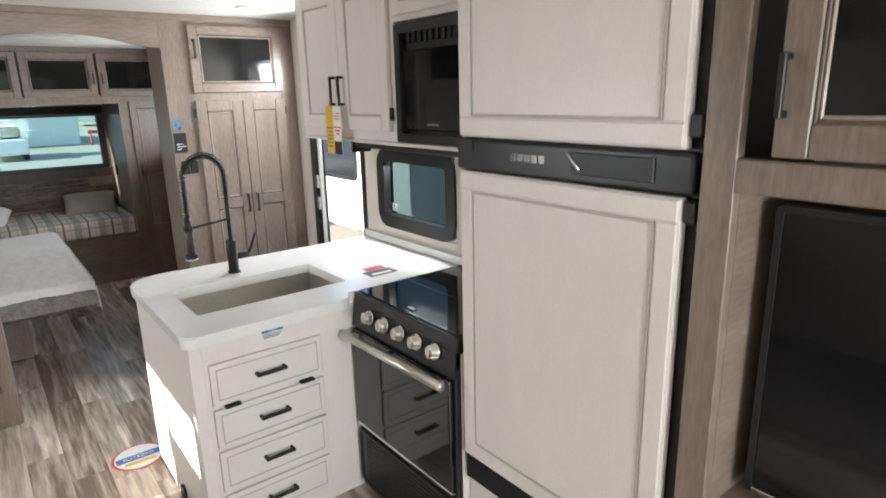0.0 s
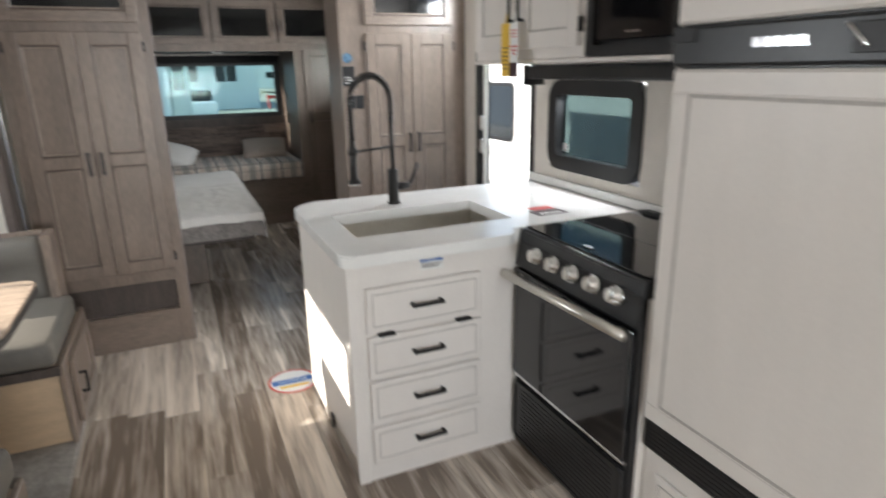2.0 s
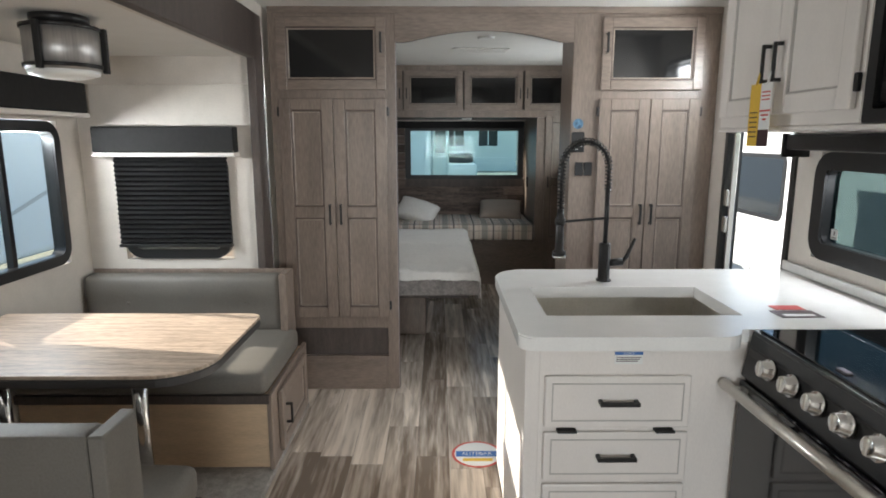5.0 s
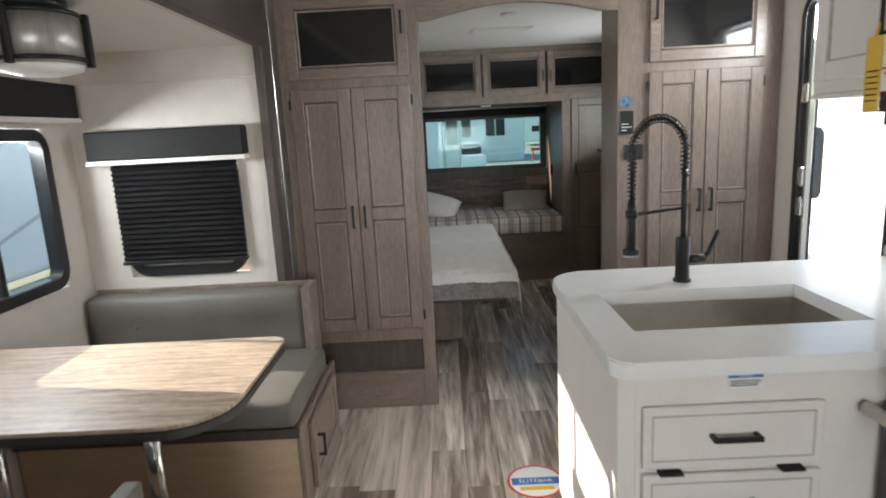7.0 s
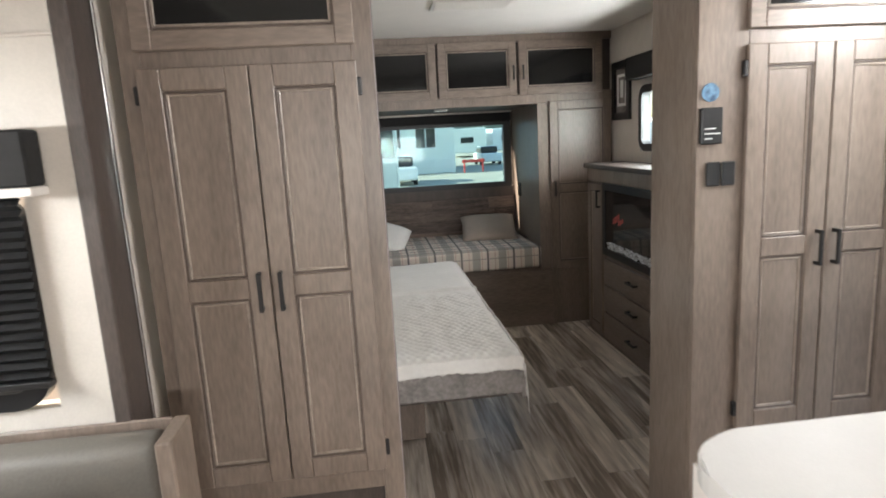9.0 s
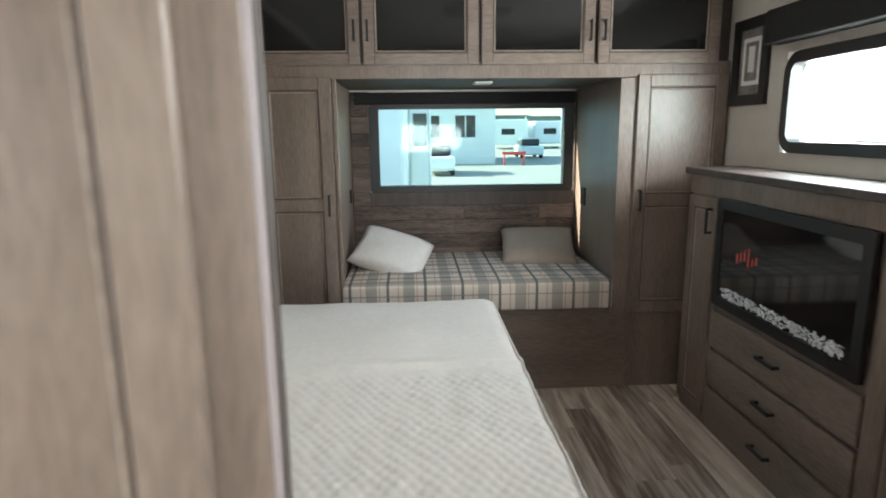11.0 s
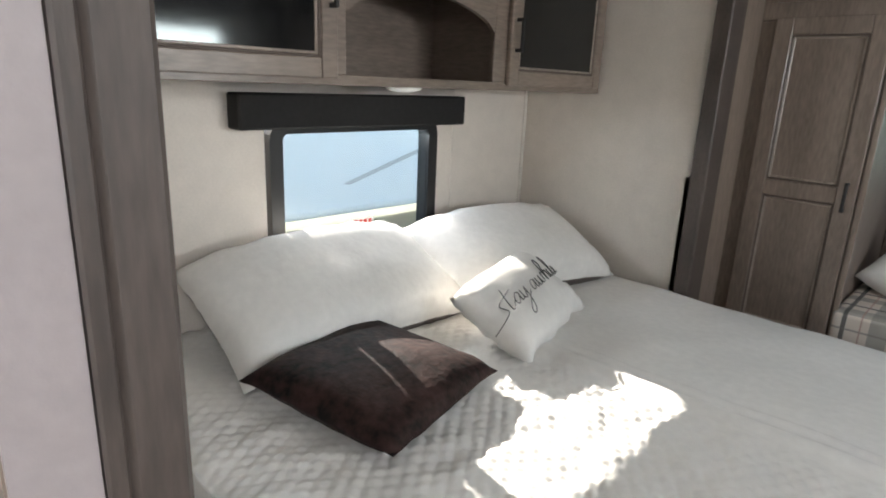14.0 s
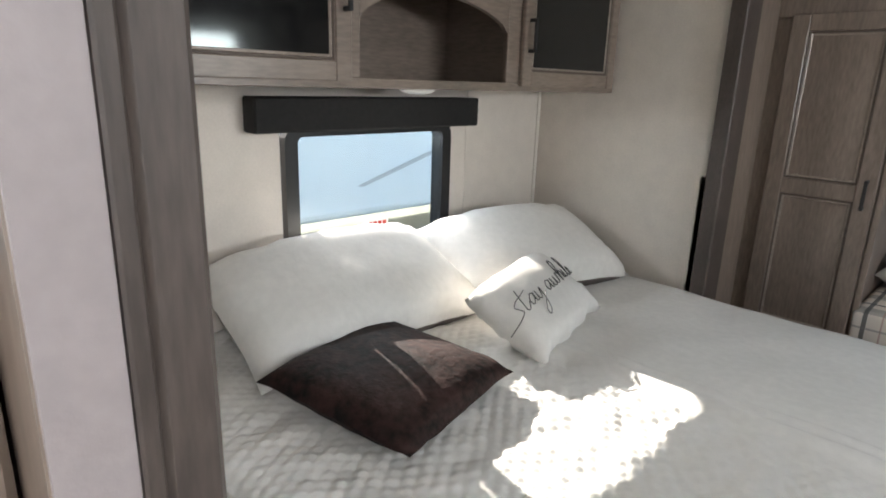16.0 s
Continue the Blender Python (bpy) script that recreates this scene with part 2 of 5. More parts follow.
def outline_prism(name, pts, z0, z1, material, parent=None, bev=0.004, seg=2, label=""):
    """A plate of any outline (x, y), with softened edges."""
    bm = bmesh.new()
    lo = [bm.verts.new((x, y, z0)) for x, y in pts]
    f = bm.faces.new(lo)
    r = bmesh.ops.extrude_face_region(bm, geom=[f])
    bmesh.ops.translate(bm, verts=[v for v in r["geom"] if isinstance(v, bmesh.types.BMVert)], vec=(0, 0, z1 - z0))
    bmesh.ops.recalc_face_normals(bm, faces=bm.faces)
    if bev:
        edges = [e for e in bm.edges if abs(e.verts[0].co.z - e.verts[1].co.z) < 1e-6]
        bmesh.ops.bevel(bm, geom=edges, offset=bev, segments=seg, affect="EDGES")
    return make(name, bm, material, parent, label=label)


def side(face, plane):
    """Maps width u, height v and depth out of the face w to the world, for a face that looks along -x, +x, -y or +y."""
    s = -1 if face[0] == "-" else 1
    if face[1] == "x":
        return lambda u0, u1, v0, v1, w0, w1: (plane + s * w0, plane + s * w1, u0, u1, v0, v1)
    return lambda u0, u1, v0, v1, w0, w1: (u0, u1, plane + s * w0, plane + s * w1, v0, v1)


def handle(parent, at, u, v, length, upright=True, material=None):
    """A bar pull: two feet and a grip, bowed a little."""
    h = length / 2
    rows = []
    if upright:
        rows = [at(u - .005, u + .005, v - h, v - h + .012, 0, .026), at(u - .005, u + .005, v + h - .012, v + h, 0, .026), at(u - .006, u + .006, v - h, v + h, .022, .032)]
    else:
        rows = [at(u - h, u - h + .012, v - .006, v + .006, 0, .026), at(u + h - .012, u + h, v - .006, v + .006, 0, .026), at(u - h, u + h, v - .007, v + .007, .022, .033)]
    return boxes("handle", rows, material or BLACK, parent, 0.002)


def door(parent, at, u0, u1, v0, v1, wood, glaze, panel=None, rail=None, stile=0.062, grip=None, name="door", hinge=None, across=None, label=""):
    """A framed door: stiles, rails, a dark-glazed bead round the recessed panel, and its pull."""
    bm = bmesh.new()
    s = stile
    add_box(bm, *at(u0, u0 + s, v0, v1, .002, .021), .003)
    add_box(bm, *at(u1 - s, u1, v0, v1, .002, .021), .003)
    spans = [(v0, v1)]
    for z in ((v0, v0 + s), (v1 - s, v1)):
        add_box(bm, *at(u0 + s, u1 - s, z[0], z[1], .002, .0205), .003)
    if rail:
        add_box(bm, *at(u0 + s, u1 - s, rail - s / 2, rail + s / 2, .002, .0205), .003)
        spans = [(v0 + s, rail - s / 2), (rail + s / 2, v1 - s)]
    else:
        spans = [(v0 + s, v1 - s)]
    d = make(name, bm, wood, parent, label=label)
    for a, b in spans:
        g = .007
        bm = bmesh.new()
        add_box(bm, *at(u0 + s, u0 + s + g, a, b, .002, .0165), .002)
        add_box(bm, *at(u1 - s - g, u1 - s, a, b, .002, .0165), .002)
        add_box(bm, *at(u0 + s + g, u1 - s - g, a, a + g, .002, .0165), .002)
        add_box(bm, *at(u0 + s + g, u1 - s - g, b - g, b, .002, .0165), .002)
        make("bead", bm, glaze, d)
        # wood doors get a second, paler bead: a highlight painted as colour
        if wood is not WHITE:
            bm = bmesh.new()
            i, h = g + .0004, g + .0075
            add_box(bm, *at(u0 + s + i, u0 + s + h, a + i, b - i, .002, .0145), .0025)
            add_box(bm, *at(u1 - s - h, u1 - s - i, a + i, b - i, .002, .0145), .0025)
            add_box(bm, *at(u0 + s + h, u1 - s - h, a + i, a + h, .002, .0145), .0025)
            add_box(bm, *at(u0 + s + h, u1 - s - h, b - h, b - i, .002, .0145), .0025)
            make("inner_bead", bm, BEAD_LIGHT, d, label="paler bead with its edge highlight put into the colour")
        box("panel", *at(u0 + s + g, u1 - s - g, a + g, b - g, .002, .0095), panel or wood, d, 0.001)
    if grip:
        handle(d, at_shift(at, .02), grip[0], grip[1], grip[2], grip[3] if len(grip) > 3 else True)
    if hinge:
        for v in (v0 + .07, v1 - .07):
            box("hinge", *at(hinge - .008, hinge + .008, v - .025, v + .025, .002, .018), BLACK, d, 0.003)
    return d


def at_shift(at, dw):
    return lambda u0, u1, v0, v1, w0, w1: at(u0, u1, v0, v1, w0 + dw, w1 + dw)


def rounded_rect(x0, x1, z0, z1, r, n=5):
    pts = []
    for cx, cz, a0 in ((x1 - r, z1 - r, 0), (x0 + r, z1 - r, 90), (x0 + r, z0 + r, 180), (x1 - r, z0 + r, 270)):
        for k in range(n + 1):
            a = radians(a0 + 90 * k / n)
            pts.append((cx + r * math.cos(a), cz + r * math.sin(a)))
    return pts


def ring(name, at, u0, u1, v0, v1, r, width, w0, w1, material, parent=None):
    """A rounded rectangular frame."""
    bm = bmesh.new()
    o, i = rounded_rect(u0, u1, v0, v1, r), rounded_rect(u0 + width, u1 - width, v0 + width, v1 - width, max(.008, r - width))
    rows = []
    for pts, w in ((o, w0), (o, w1), (i, w1), (i, w0)):
        row = []
        for u, v in pts:
            c = at(u, u, v, v, w, w)
            row.append(bm.verts.new((c[0], c[2], c[4])))
        rows.append(row)
    n = len(o)
    for a, b in zip(rows, rows[1:] + rows[:1]):
        for k in range(n):
            bm.faces.new((a[k], a[(k + 1) % n], b[(k + 1) % n], b[k]))
    bmesh.ops.recalc_face_normals(bm, faces=bm.faces)
    return make(name, bm, material, parent)


def pane(name, at, u0, u1, v0, v1, w, material, parent):
    p = box(name, *at(u0, u1, v0, v1, w, w + .004), material, parent, 0)
    p.visible_shadow = False
    return p


def holed(name, at, u0, u1, v0, v1, w0, w1, holes, material, label, category="wall"):
    """A wall with openings through it, cut into upright strips."""
    bm = bmesh.new()
    cuts = sorted({u0, u1, *[h[0] for h in holes], *[h[1] for h in holes]})
    for a, b in zip(cuts, cuts[1:]):
        mid = (a + b) / 2
        zs = sorted([(h[2], h[3]) for h in holes if h[0] < mid < h[1]])
        z = v0
        for lo, hi in zs:
            if lo > z:
                add_box(bm, *at(a, b, z, lo, w0, w1))
            z = hi
        if z < v1:
            add_box(bm, *at(a, b, z, v1, w0, w1))
    bmesh.ops.remove_doubles(bm, verts=bm.verts, dist=1e-5)
    return tagged(make(name, bm, material), label, category, kind="structure")


def structure(ob, label, category):
    return tagged(ob, label, category, kind="structure")


def writing(text, m, size, material, name="lettering", parent=None, extrude=0.0004):
    """Letters as a mesh, laid in the plane of m."""
    cu = bpy.data.curves.new(name, "FONT")
    cu.body, cu.size, cu.align_x, cu.align_y, cu.extrude = text, size, "CENTER", "CENTER", extrude
    tmp = bpy.data.objects.new(name, cu)
    scene.collection.objects.link(tmp)
    bpy.context.view_layer.update()
    me = bpy.data.meshes.new_from_object(tmp)
    bpy.data.objects.remove(tmp)
    me.transform(m)
    off = base_of(parent)
    me.transform(Matrix.Translation(-off))
    me.materials.clear()
    me.materials.append(material)
    ob = new(name, me)
    ob.parent = parent
    return ob

# ---------------------------------------------------------------- plan
LEFT, RIGHT, REAR, CEILING = -0.28, 2.20, -1.60, 2.17
PART, FRONT, NICHE = 4.20, 6.81, 7.68          # partition face, closet face, front wall
SLIDE, BEDHEAD, BEDEND = -1.19, -1.12, 6.48    # outer walls of the two slide-outs
XM, XP, YM = (lambda p: side("-x", p)), (lambda p: side("+x", p)), (lambda p: side("-y", p))

# ---------------------------------------------------------------- shell
def shell():
    structure(box("floor", SLIDE - .1, RIGHT + .1, REAR - .1, NICHE + .1, -0.10, -0.006, PLY, bev=0), "timber subfloor under vinyl planks", "floor")
    structure(box("ceiling", LEFT - .1, RIGHT + .1, REAR - .1, NICHE + .1, CEILING, CEILING + .08, CEIL, bev=0), "plain off-white vinyl ceiling", "ceiling")
    at = XM(RIGHT)
    holed("wall_right", at, REAR, NICHE + .06, 0, CEILING, -.06, 0,
          [(3.40, 4.02, .02, 1.96), (2.58, 3.23, 1.00, 1.42), (5.41, 6.34, 1.31, 1.74)], WALLP, "cream patterned wall with a door and windows")
    at = XP(LEFT)
    holed("wall_left", at, REAR, NICHE + .06, 0, CEILING, -.06, 0, [(0.9, 3.98, 0, 1.885), (4.46, BEDEND, 0, 1.90)], WALLP, "cream wall with two slide-out openings")
    holed("wall_rear", side("+y", REAR), LEFT, RIGHT, 0, CEILING, -.06, 0, [(.2, 1.7, .9, 1.6)], WALLP, "cream rear wall with a wide window")
    holed("wall_front", YM(NICHE), LEFT, RIGHT, 0, CEILING, -.06, 0, [(.30, 1.61, 1.02, 1.60)], WALLP2, "front wall with a wide window")
    # dinette slide-out
    holed("slide_wall_left", XP(SLIDE), 0.84, 4.04, -.02, 1.96, -.06, 0, [(2.93, 3.80, .86, 1.56)], WALLP, "cream slide-out wall with a large window")
    holed("slide_wall_end", YM(3.98), SLIDE, LEFT - .004, 0, 1.96, -.06, 0, [(-1.00, -.43, .84, 1.39)], WALLP, "cream slide-out end wall with a shaded window")
    structure(box("slide_wall_near", SLIDE, LEFT - .004, .84, .90, 0, 1.96, WALLP, bev=0), "cream slide-out end wall", "wall")
    structure(box("slide_ceiling", SLIDE, LEFT - .004, .90, 3.98, 1.885, 1.95, CEIL, bev=0), "low off-white slide-out ceiling", "ceiling")
    structure(box("slide_floor", SLIDE, -.06, .90, 3.975, -.004, .022, CARPET, bev=.006), "grey carpeted slide-out floor", "floor")
    structure(box("ceiling_seam", SLIDE, LEFT - .01, 3.968, 3.979, 1.745, 1.753, WALLP2, bev=.001), "thin wall seam strip", "trim")
    boxes_s = [(LEFT - .02, LEFT + .022, .88, 3.985, 1.875, 2.10), (LEFT - .02, LEFT + .022, 3.965, 4.10, .0, 2.10)]
    structure(boxes("slide_trim", boxes_s, DARKTRIM, bev=.004), "dark wood fascia round the slide-out", "trim")
    structure(boxes("slide_seal", [(LEFT + .023, LEFT + .030, 4.085, 4.098, .60, 2.0)], CHROME, bev=.002), "pale seal strip on the slide-out fascia", "trim")
    # bed slide-out
    holed("bed_slide_wall", XP(BEDHEAD), 4.40, BEDEND + .06, -.02, 1.98, -.06, 0, [(5.14, 5.90, .755, 1.27)], WALLP2, "cream bedhead wall with a window")
    structure(box("bed_slide_end", BEDHEAD, LEFT - .004, BEDEND, BEDEND + .06, 0, 1.96, WALLP2, bev=0), "cream slide-out end wall", "wall")
    structure(box("bed_slide_near", BEDHEAD, LEFT - .004, 4.40, 4.46, 0, 1.96, WALLP2, bev=0), "cream slide-out end wall", "wall")
    structure(box("bed_slide_ceiling", BEDHEAD, LEFT - .004, 4.46, BEDEND, 1.90, 1.96, CEIL, bev=0), "low off-white slide-out ceiling", "ceiling")
    structure(box("bed_slide_floor", BEDHEAD, LEFT, 4.46, BEDEND, -.004, .02, CARPET, bev=.004), "carpeted slide-out floor", "floor")
    structure(boxes("bed_slide_trim", [(LEFT - .03, LEFT + .03, BEDEND - .03, BEDEND + .10, 0, 2.10), (LEFT - .02, LEFT + .02, 4.40, BEDEND, 1.885, 2.10), (LEFT - .02, LEFT + .02, 4.39, 4.46, 0, 2.10)], DARKTRIM, bev=.004), "dark wood fascia round the bed slide-out", "trim")
    structure(box("closet_return", LEFT + .001, LEFT + .014, BEDEND + .112, FRONT - .003, 0, 2.10, WOOD, bev=.001), "stained wood return panel beside the closet", "panel")
    structure(boxes("wall_seam", [(BEDHEAD, BEDHEAD + .006, 6.455, 6.475, .6, 1.38), (BEDHEAD, BEDHEAD + .004, 5.985, 5.992, .6, 1.38)], WALLP, bev=.001), "narrow wall seam battens", "trim")


def window(name, at, u0, u1, v0, v1, label, glass=PANE, frame_w=.035, r=.07, mullion=None):
    e = thing(name, (at(u0, u0, v0, v0, 0, 0)[0], at(u0, u0, v0, v0, 0, 0)[2], v0), label, "window", kind="structure")
    ring("frame", at, u0 - frame_w, u1 + frame_w, v0 - frame_w, v1 + frame_w, r + .02, frame_w + .012, -.03, .014, RUBBER, e)
    ring("inner_frame", at, u0, u1, v0, v1, r * .7, .014, -.045, .004, BLACKPL, e)
    if mullion:
        box("mullion", *at(mullion - .014, mullion + .014, v0 + .01, v1 - .01, -.04, -.008), BLACKPL, e)
    pane("pane", at, u0 + .006, u1 - .006, v0 + .006, v1 - .006, -.03, glass, e)
    return e


def valance(name, at, u0, u1, v0, v1, depth, label, lip=True):
    e = thing(name, (at(u0, u0, v0, v0, 0, 0)[0], at(u0, u0, v0, v0, 0, 0)[2], v0), label, "valance")
    box("board", *at(u0, u1, v0, v1, .002, depth), VALANCE, e, .006)
    if lip:
        box("lip", *at(u0 - .004, u1 + .004, v0 - .022, v0 - .001, .002, depth + .006), WHITE, e, .003)
    return e


def windows():
    window("window_1", XP(SLIDE), 2.97, 3.76, .90, 1.52, "large black-framed window onto a parked trailer", PANE, mullion=3.42)
    window("window_2", YM(3.98), -.96, -.47, .88, 1.36, "black-framed window behind a pleated shade")
    window("window_3", XP(BEDHEAD), 5.185, 5.855, .80, 1.23, "small black-framed window over the bed", PANE, r=.05)
    window("window_4", YM(NICHE), .335, 1.575, 1.05, 1.57, "wide black-framed front window onto a lot", TINTED, frame_w=.05, r=.03)
    window("window_5", XM(RIGHT), 2.63, 3.185, 1.055, 1.37, "black-framed kitchen window with rounded corners", PRIVACY, frame_w=.055)
    window("window_6", XM(RIGHT), 5.45, 6.30, 1.345, 1.70, "black-framed bedroom window above the dresser")
    window("window_7", side("+y", REAR), .24, 1.66, .94, 1.56, "wide black-framed rear window", mullion=.95)
    at = XP(BEDHEAD)
    e = tagged(box("exit_sticker", *at(5.50, 5.60, .865, .895, -.024, -.0235), PAPER, None, 0), "small white and red sticker on the bedroom window", "sticker")
    boxes("print_mark", [at(5.507 + .022 * k, 5.524 + .022 * k, .871, .889, -.0234, -.023) for k in range(4)], RED, e, 0)
    at = XM(RIGHT)
    e = tagged(box("window_sticker", *at(3.115, 3.155, 1.085, 1.125, -.024, -.0235), PAPER, None, 0), "small white warning sticker on the kitchen window", "sticker")
    boxes("print_mark", [at(3.12, 3.15, 1.09, 1.094, -.0234, -.023), at(3.132, 3.138, 1.10, 1.118, -.0234, -.023)], MAROON, e, 0)
    valance("window_valance", XP(SLIDE), 2.35, 3.93, 1.60, 1.745, .09, "charcoal padded valance over the dinette window")
    valance("window_valance", YM(3.98), -1.09, -.37, 1.405, 1.535, .075, "charcoal padded valance with a white lip")
    valance("window_valance", XP(BEDHEAD), 5.02, 5.975, 1.238, 1.345, .08, "charcoal valance over the bedhead window", False)
    valance("window_valance", XM(RIGHT), 5.33, 6.40, 1.775, 1.92, .08, "charcoal valance over the bedroom window", False)
    valance("window_valance", YM(NICHE), .20, 1.62, 1.585, 1.66, .06, "charcoal valance in the bunk niche", False)
    # pleated shade
    e = thing("pleated_shade", (-.755, 3.97, .93), "dark pleated window shade, pulled most of the way down", "window shade")
    bm = bmesh.new()
    n, z0, z1, x0, x1 = 38, .925, 1.40, -1.01, -.425
    rows = []
    for i in range(n + 1):
        z, y = z0 + (z1 - z0) * i / n, 3.962 - (.022 if i % 2 else 0.004)
        rows.append((bm.verts.new((x0, y, z)), bm.verts.new((x1, y, z))))
    for a, b in zip(rows, rows[1:]):
        bm.faces.new((a[0], a[1], b[1], b[0]))
    r = bmesh.ops.solidify(bm, geom=bm.faces, thickness=.0015)
    make("cloth", bm, BLIND, e)
    box("bottom_rail", -1.015, -.42, 3.935, 3.965, .91, .926, BLACKPL, e)
    # kitchen roller shade housing
    e = thing("range_hood_shade", (2.13, 2.60, 1.42), "black shade cassette above the kitchen window", "window shade")
    box("cassette", 2.09, 2.197, 2.10, 3.30, 1.43, 1.495, BLACKPL, e, .012, 2)
    box("paper_label", 2.0880, 2.0896, 2.12, 2.26, 1.438, 1.492, PAPER, e, 0, label="white printed paper label")
    box("end_cap", 2.08, 2.197, 3.302, 3.316, 1.40, 1.497, BLACKPL, e, .004)


# ---------------------------------------------------------------- partition with wardrobes
def partition():
    at = YM(PART)
    structure(boxes("partition_header", [(LEFT + .03, RIGHT, PART, PART + .028, 2.135, CEILING), ], WOODH, bev=.002), "stained wood header under the ceiling", "trim")
    # arched head of the doorway
    bm = bmesh.new()
    n, x0, x1 = 24, .432, 1.40
    top, bot = [], []
    for i in range(n + 1):
        u = i / n
        x = x0 + (x1 - x0) * u
        z = 1.985 + .062 * math.sin(math.pi * min(1, max(0, (u - .06) / .88)))
        top.append((bm.verts.new((x, PART - .002, 2.134)), bm.verts.new((x, PART + .028, 2.134))))
        bot.append((bm.verts.new((x, PART - .002, z)), bm.verts.new((x, PART + .028, z))))
    for i in range(n):
        bm.faces.new((bot[i][0], bot[i + 1][0], top[i + 1][0], top[i][0]))
        bm.faces.new((bot[i][1], top[i][1], top[i + 1][1], bot[i + 1][1]))
        bm.faces.new((bot[i][0], bot[i][1], bot[i + 1][1], bot[i + 1][0]))
    structure(make("doorway_arch", bm, WOODH), "arched stained wood doorway head", "doorway")
    for name, x0, x1, d0, dm, d1, gx in (("wardrobe", LEFT + .03, .432, -.205, .09, .383, .35), ("wardrobe", 1.40, RIGHT - .004, 1.55, 1.83, 2.105, 2.06)):
        left = x0 < 0
        e = thing(name, ((x0 + x1) / 2, PART, 0), "tall stained wood wardrobe with paired doors and glass locker" if left else "tall stained wood closet with paired doors beside doorway", "wardrobe", "wardrobes beside the doorway")
        depth = .24 if left else .30
        front = [(x0, d0 + .012, PART, PART + .028, .0, 2.134), (d1 - .012, x1, PART, PART + .028, 0, 2.134), (d0 + .012, d1 - .012, PART, PART + .028, 1.665, 1.745), (d0 + .012, d1 - .012, PART, PART + .028, 2.085, 2.134), (d0 + .012, d1 - .012, PART, PART + .028, .38, .47)]
        if left:
            front += [(d0 + .012, d1 - .012, PART, PART + .028, 0, .205)]
        else:
            front += [(d0 + .012, d1 - .012, PART, PART + .028, 0, .38)]
        boxes("face_frame", front, WOOD, e, .002)
        if left:
            # the back runs aslant, to leave room for the bed slide-out
            bm = bmesh.new()
            q = [(x0, PART + .028), (x1 - .02, PART + .028), (x0, PART + .16)]
            lo, hi = [bm.verts.new((*p, 0)) for p in q], [bm.verts.new((*p, 2.134)) for p in q]
            for k in (1, 2):
                bm.faces.new((lo[k], lo[(k + 1) % 3], hi[(k + 1) % 3], hi[k]))
            bm.faces.new(hi)
            make("carcass", bm, WALLP2, e, label="cream wall covering on the bedroom side")
            # dark panel stands in for the shade inside a deeper niche
            box("niche_shade_back", d0 + .014, d1 - .014, PART + .029, PART + .033, .206, .379, DARKTRIM, e, 0)
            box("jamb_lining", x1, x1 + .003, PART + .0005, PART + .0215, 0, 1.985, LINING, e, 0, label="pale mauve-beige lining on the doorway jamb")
            box("jamb_trim", x1 - .018, x1 + .005, PART + .0285, PART + .046, 0, 1.985, DARKTRIM, e, .002)
            box("jamb_stop", x1, x1 + .005, PART + .022, PART + .0282, 0, 1.985, DARKTRIM, e, .001)
        else:
            boxes("carcass", [(x0, x0 + .015, PART + .028, PART + depth, 0, 2.134), (x1 - .015, x1, PART + .028, PART + depth, 0, 2.134), (x0 + .015, x1 - .015, PART + depth - .01, PART + depth, 0, 2.134)], WOOD, e, 0)
        door(e, at, d0, dm - .002, .45, 1.69, WOOD, GLAZE, rail=1.065, grip=(dm - .030, 1.055, .115), hinge=d0 - .004)
        door(e, at, dm + .002, d1, .45, 1.69, WOOD, GLAZE, rail=1.065, grip=(dm + .030, 1.055, .115), hinge=d1 + .004)
        door(e, at, d0, d1, 1.735, 2.115, WOODH, GLAZE, panel=SMOKED, stile=.052, grip=((d1 - .025) if left else (d0 + .025), 1.98, .105), name="locker_door", label="framed locker door with dark smoked glass")
        if left:
            box("plinth_panel", d0 + .03, d1 - .03, PART - .006, PART - .001, .0, .19, WOODH, e)
        else:
            box("speaker_panel", 1.584, 1.911, PART - .012, PART - .001, .12, .385, BLACKPL, e, .006, label="black lower access panel")
            ring("panel_mark", YM(PART - .012), 1.745, 1.80, .25, .305, .026, .012, .0005, .0015, BLUE, e)
    # small fittings on the pillar
    at = YM(PART)
    e = tagged(box("light_switch", *at(1.43, 1.475, 1.27, 1.345, .002, .012), BLACKPL, None, .004), "black double light switch plate on the pillar", "switch", "pillar switches")
    e = tagged(box("light_switch", *at(1.48, 1.525, 1.27, 1.345, .002, .012), BLACKPL, None, .004), "black double light switch plate on the pillar", "switch", "pillar switches")
    e = thing("thermostat", (1.45, PART, 1.42), "black wall thermostat with small lettering", "thermostat")
    box("body", *at(1.405, 1.475, 1.40, 1.51, .002, .02), BLACKPL, e, .004)
    boxes("display_text", [at(1.415, 1.45, 1.445, 1.449, .0201, .0206), at(1.415, 1.465, 1.43, 1.434, .0201, .0206), at(1.415, 1.44, 1.415, 1.419, .0201, .0206)], PAPER, e, 0)
    bm = bmesh.new()
    bmesh.ops.create_cone(bm, cap_ends=True, segments=24, radius1=.028, radius2=.028, depth=.003, matrix=pose(1.44, PART - .004, 1.555, 90))
    tagged(make("round_sticker", bm, [NAVY]), "round blue sticker on the pillar", "sticker")


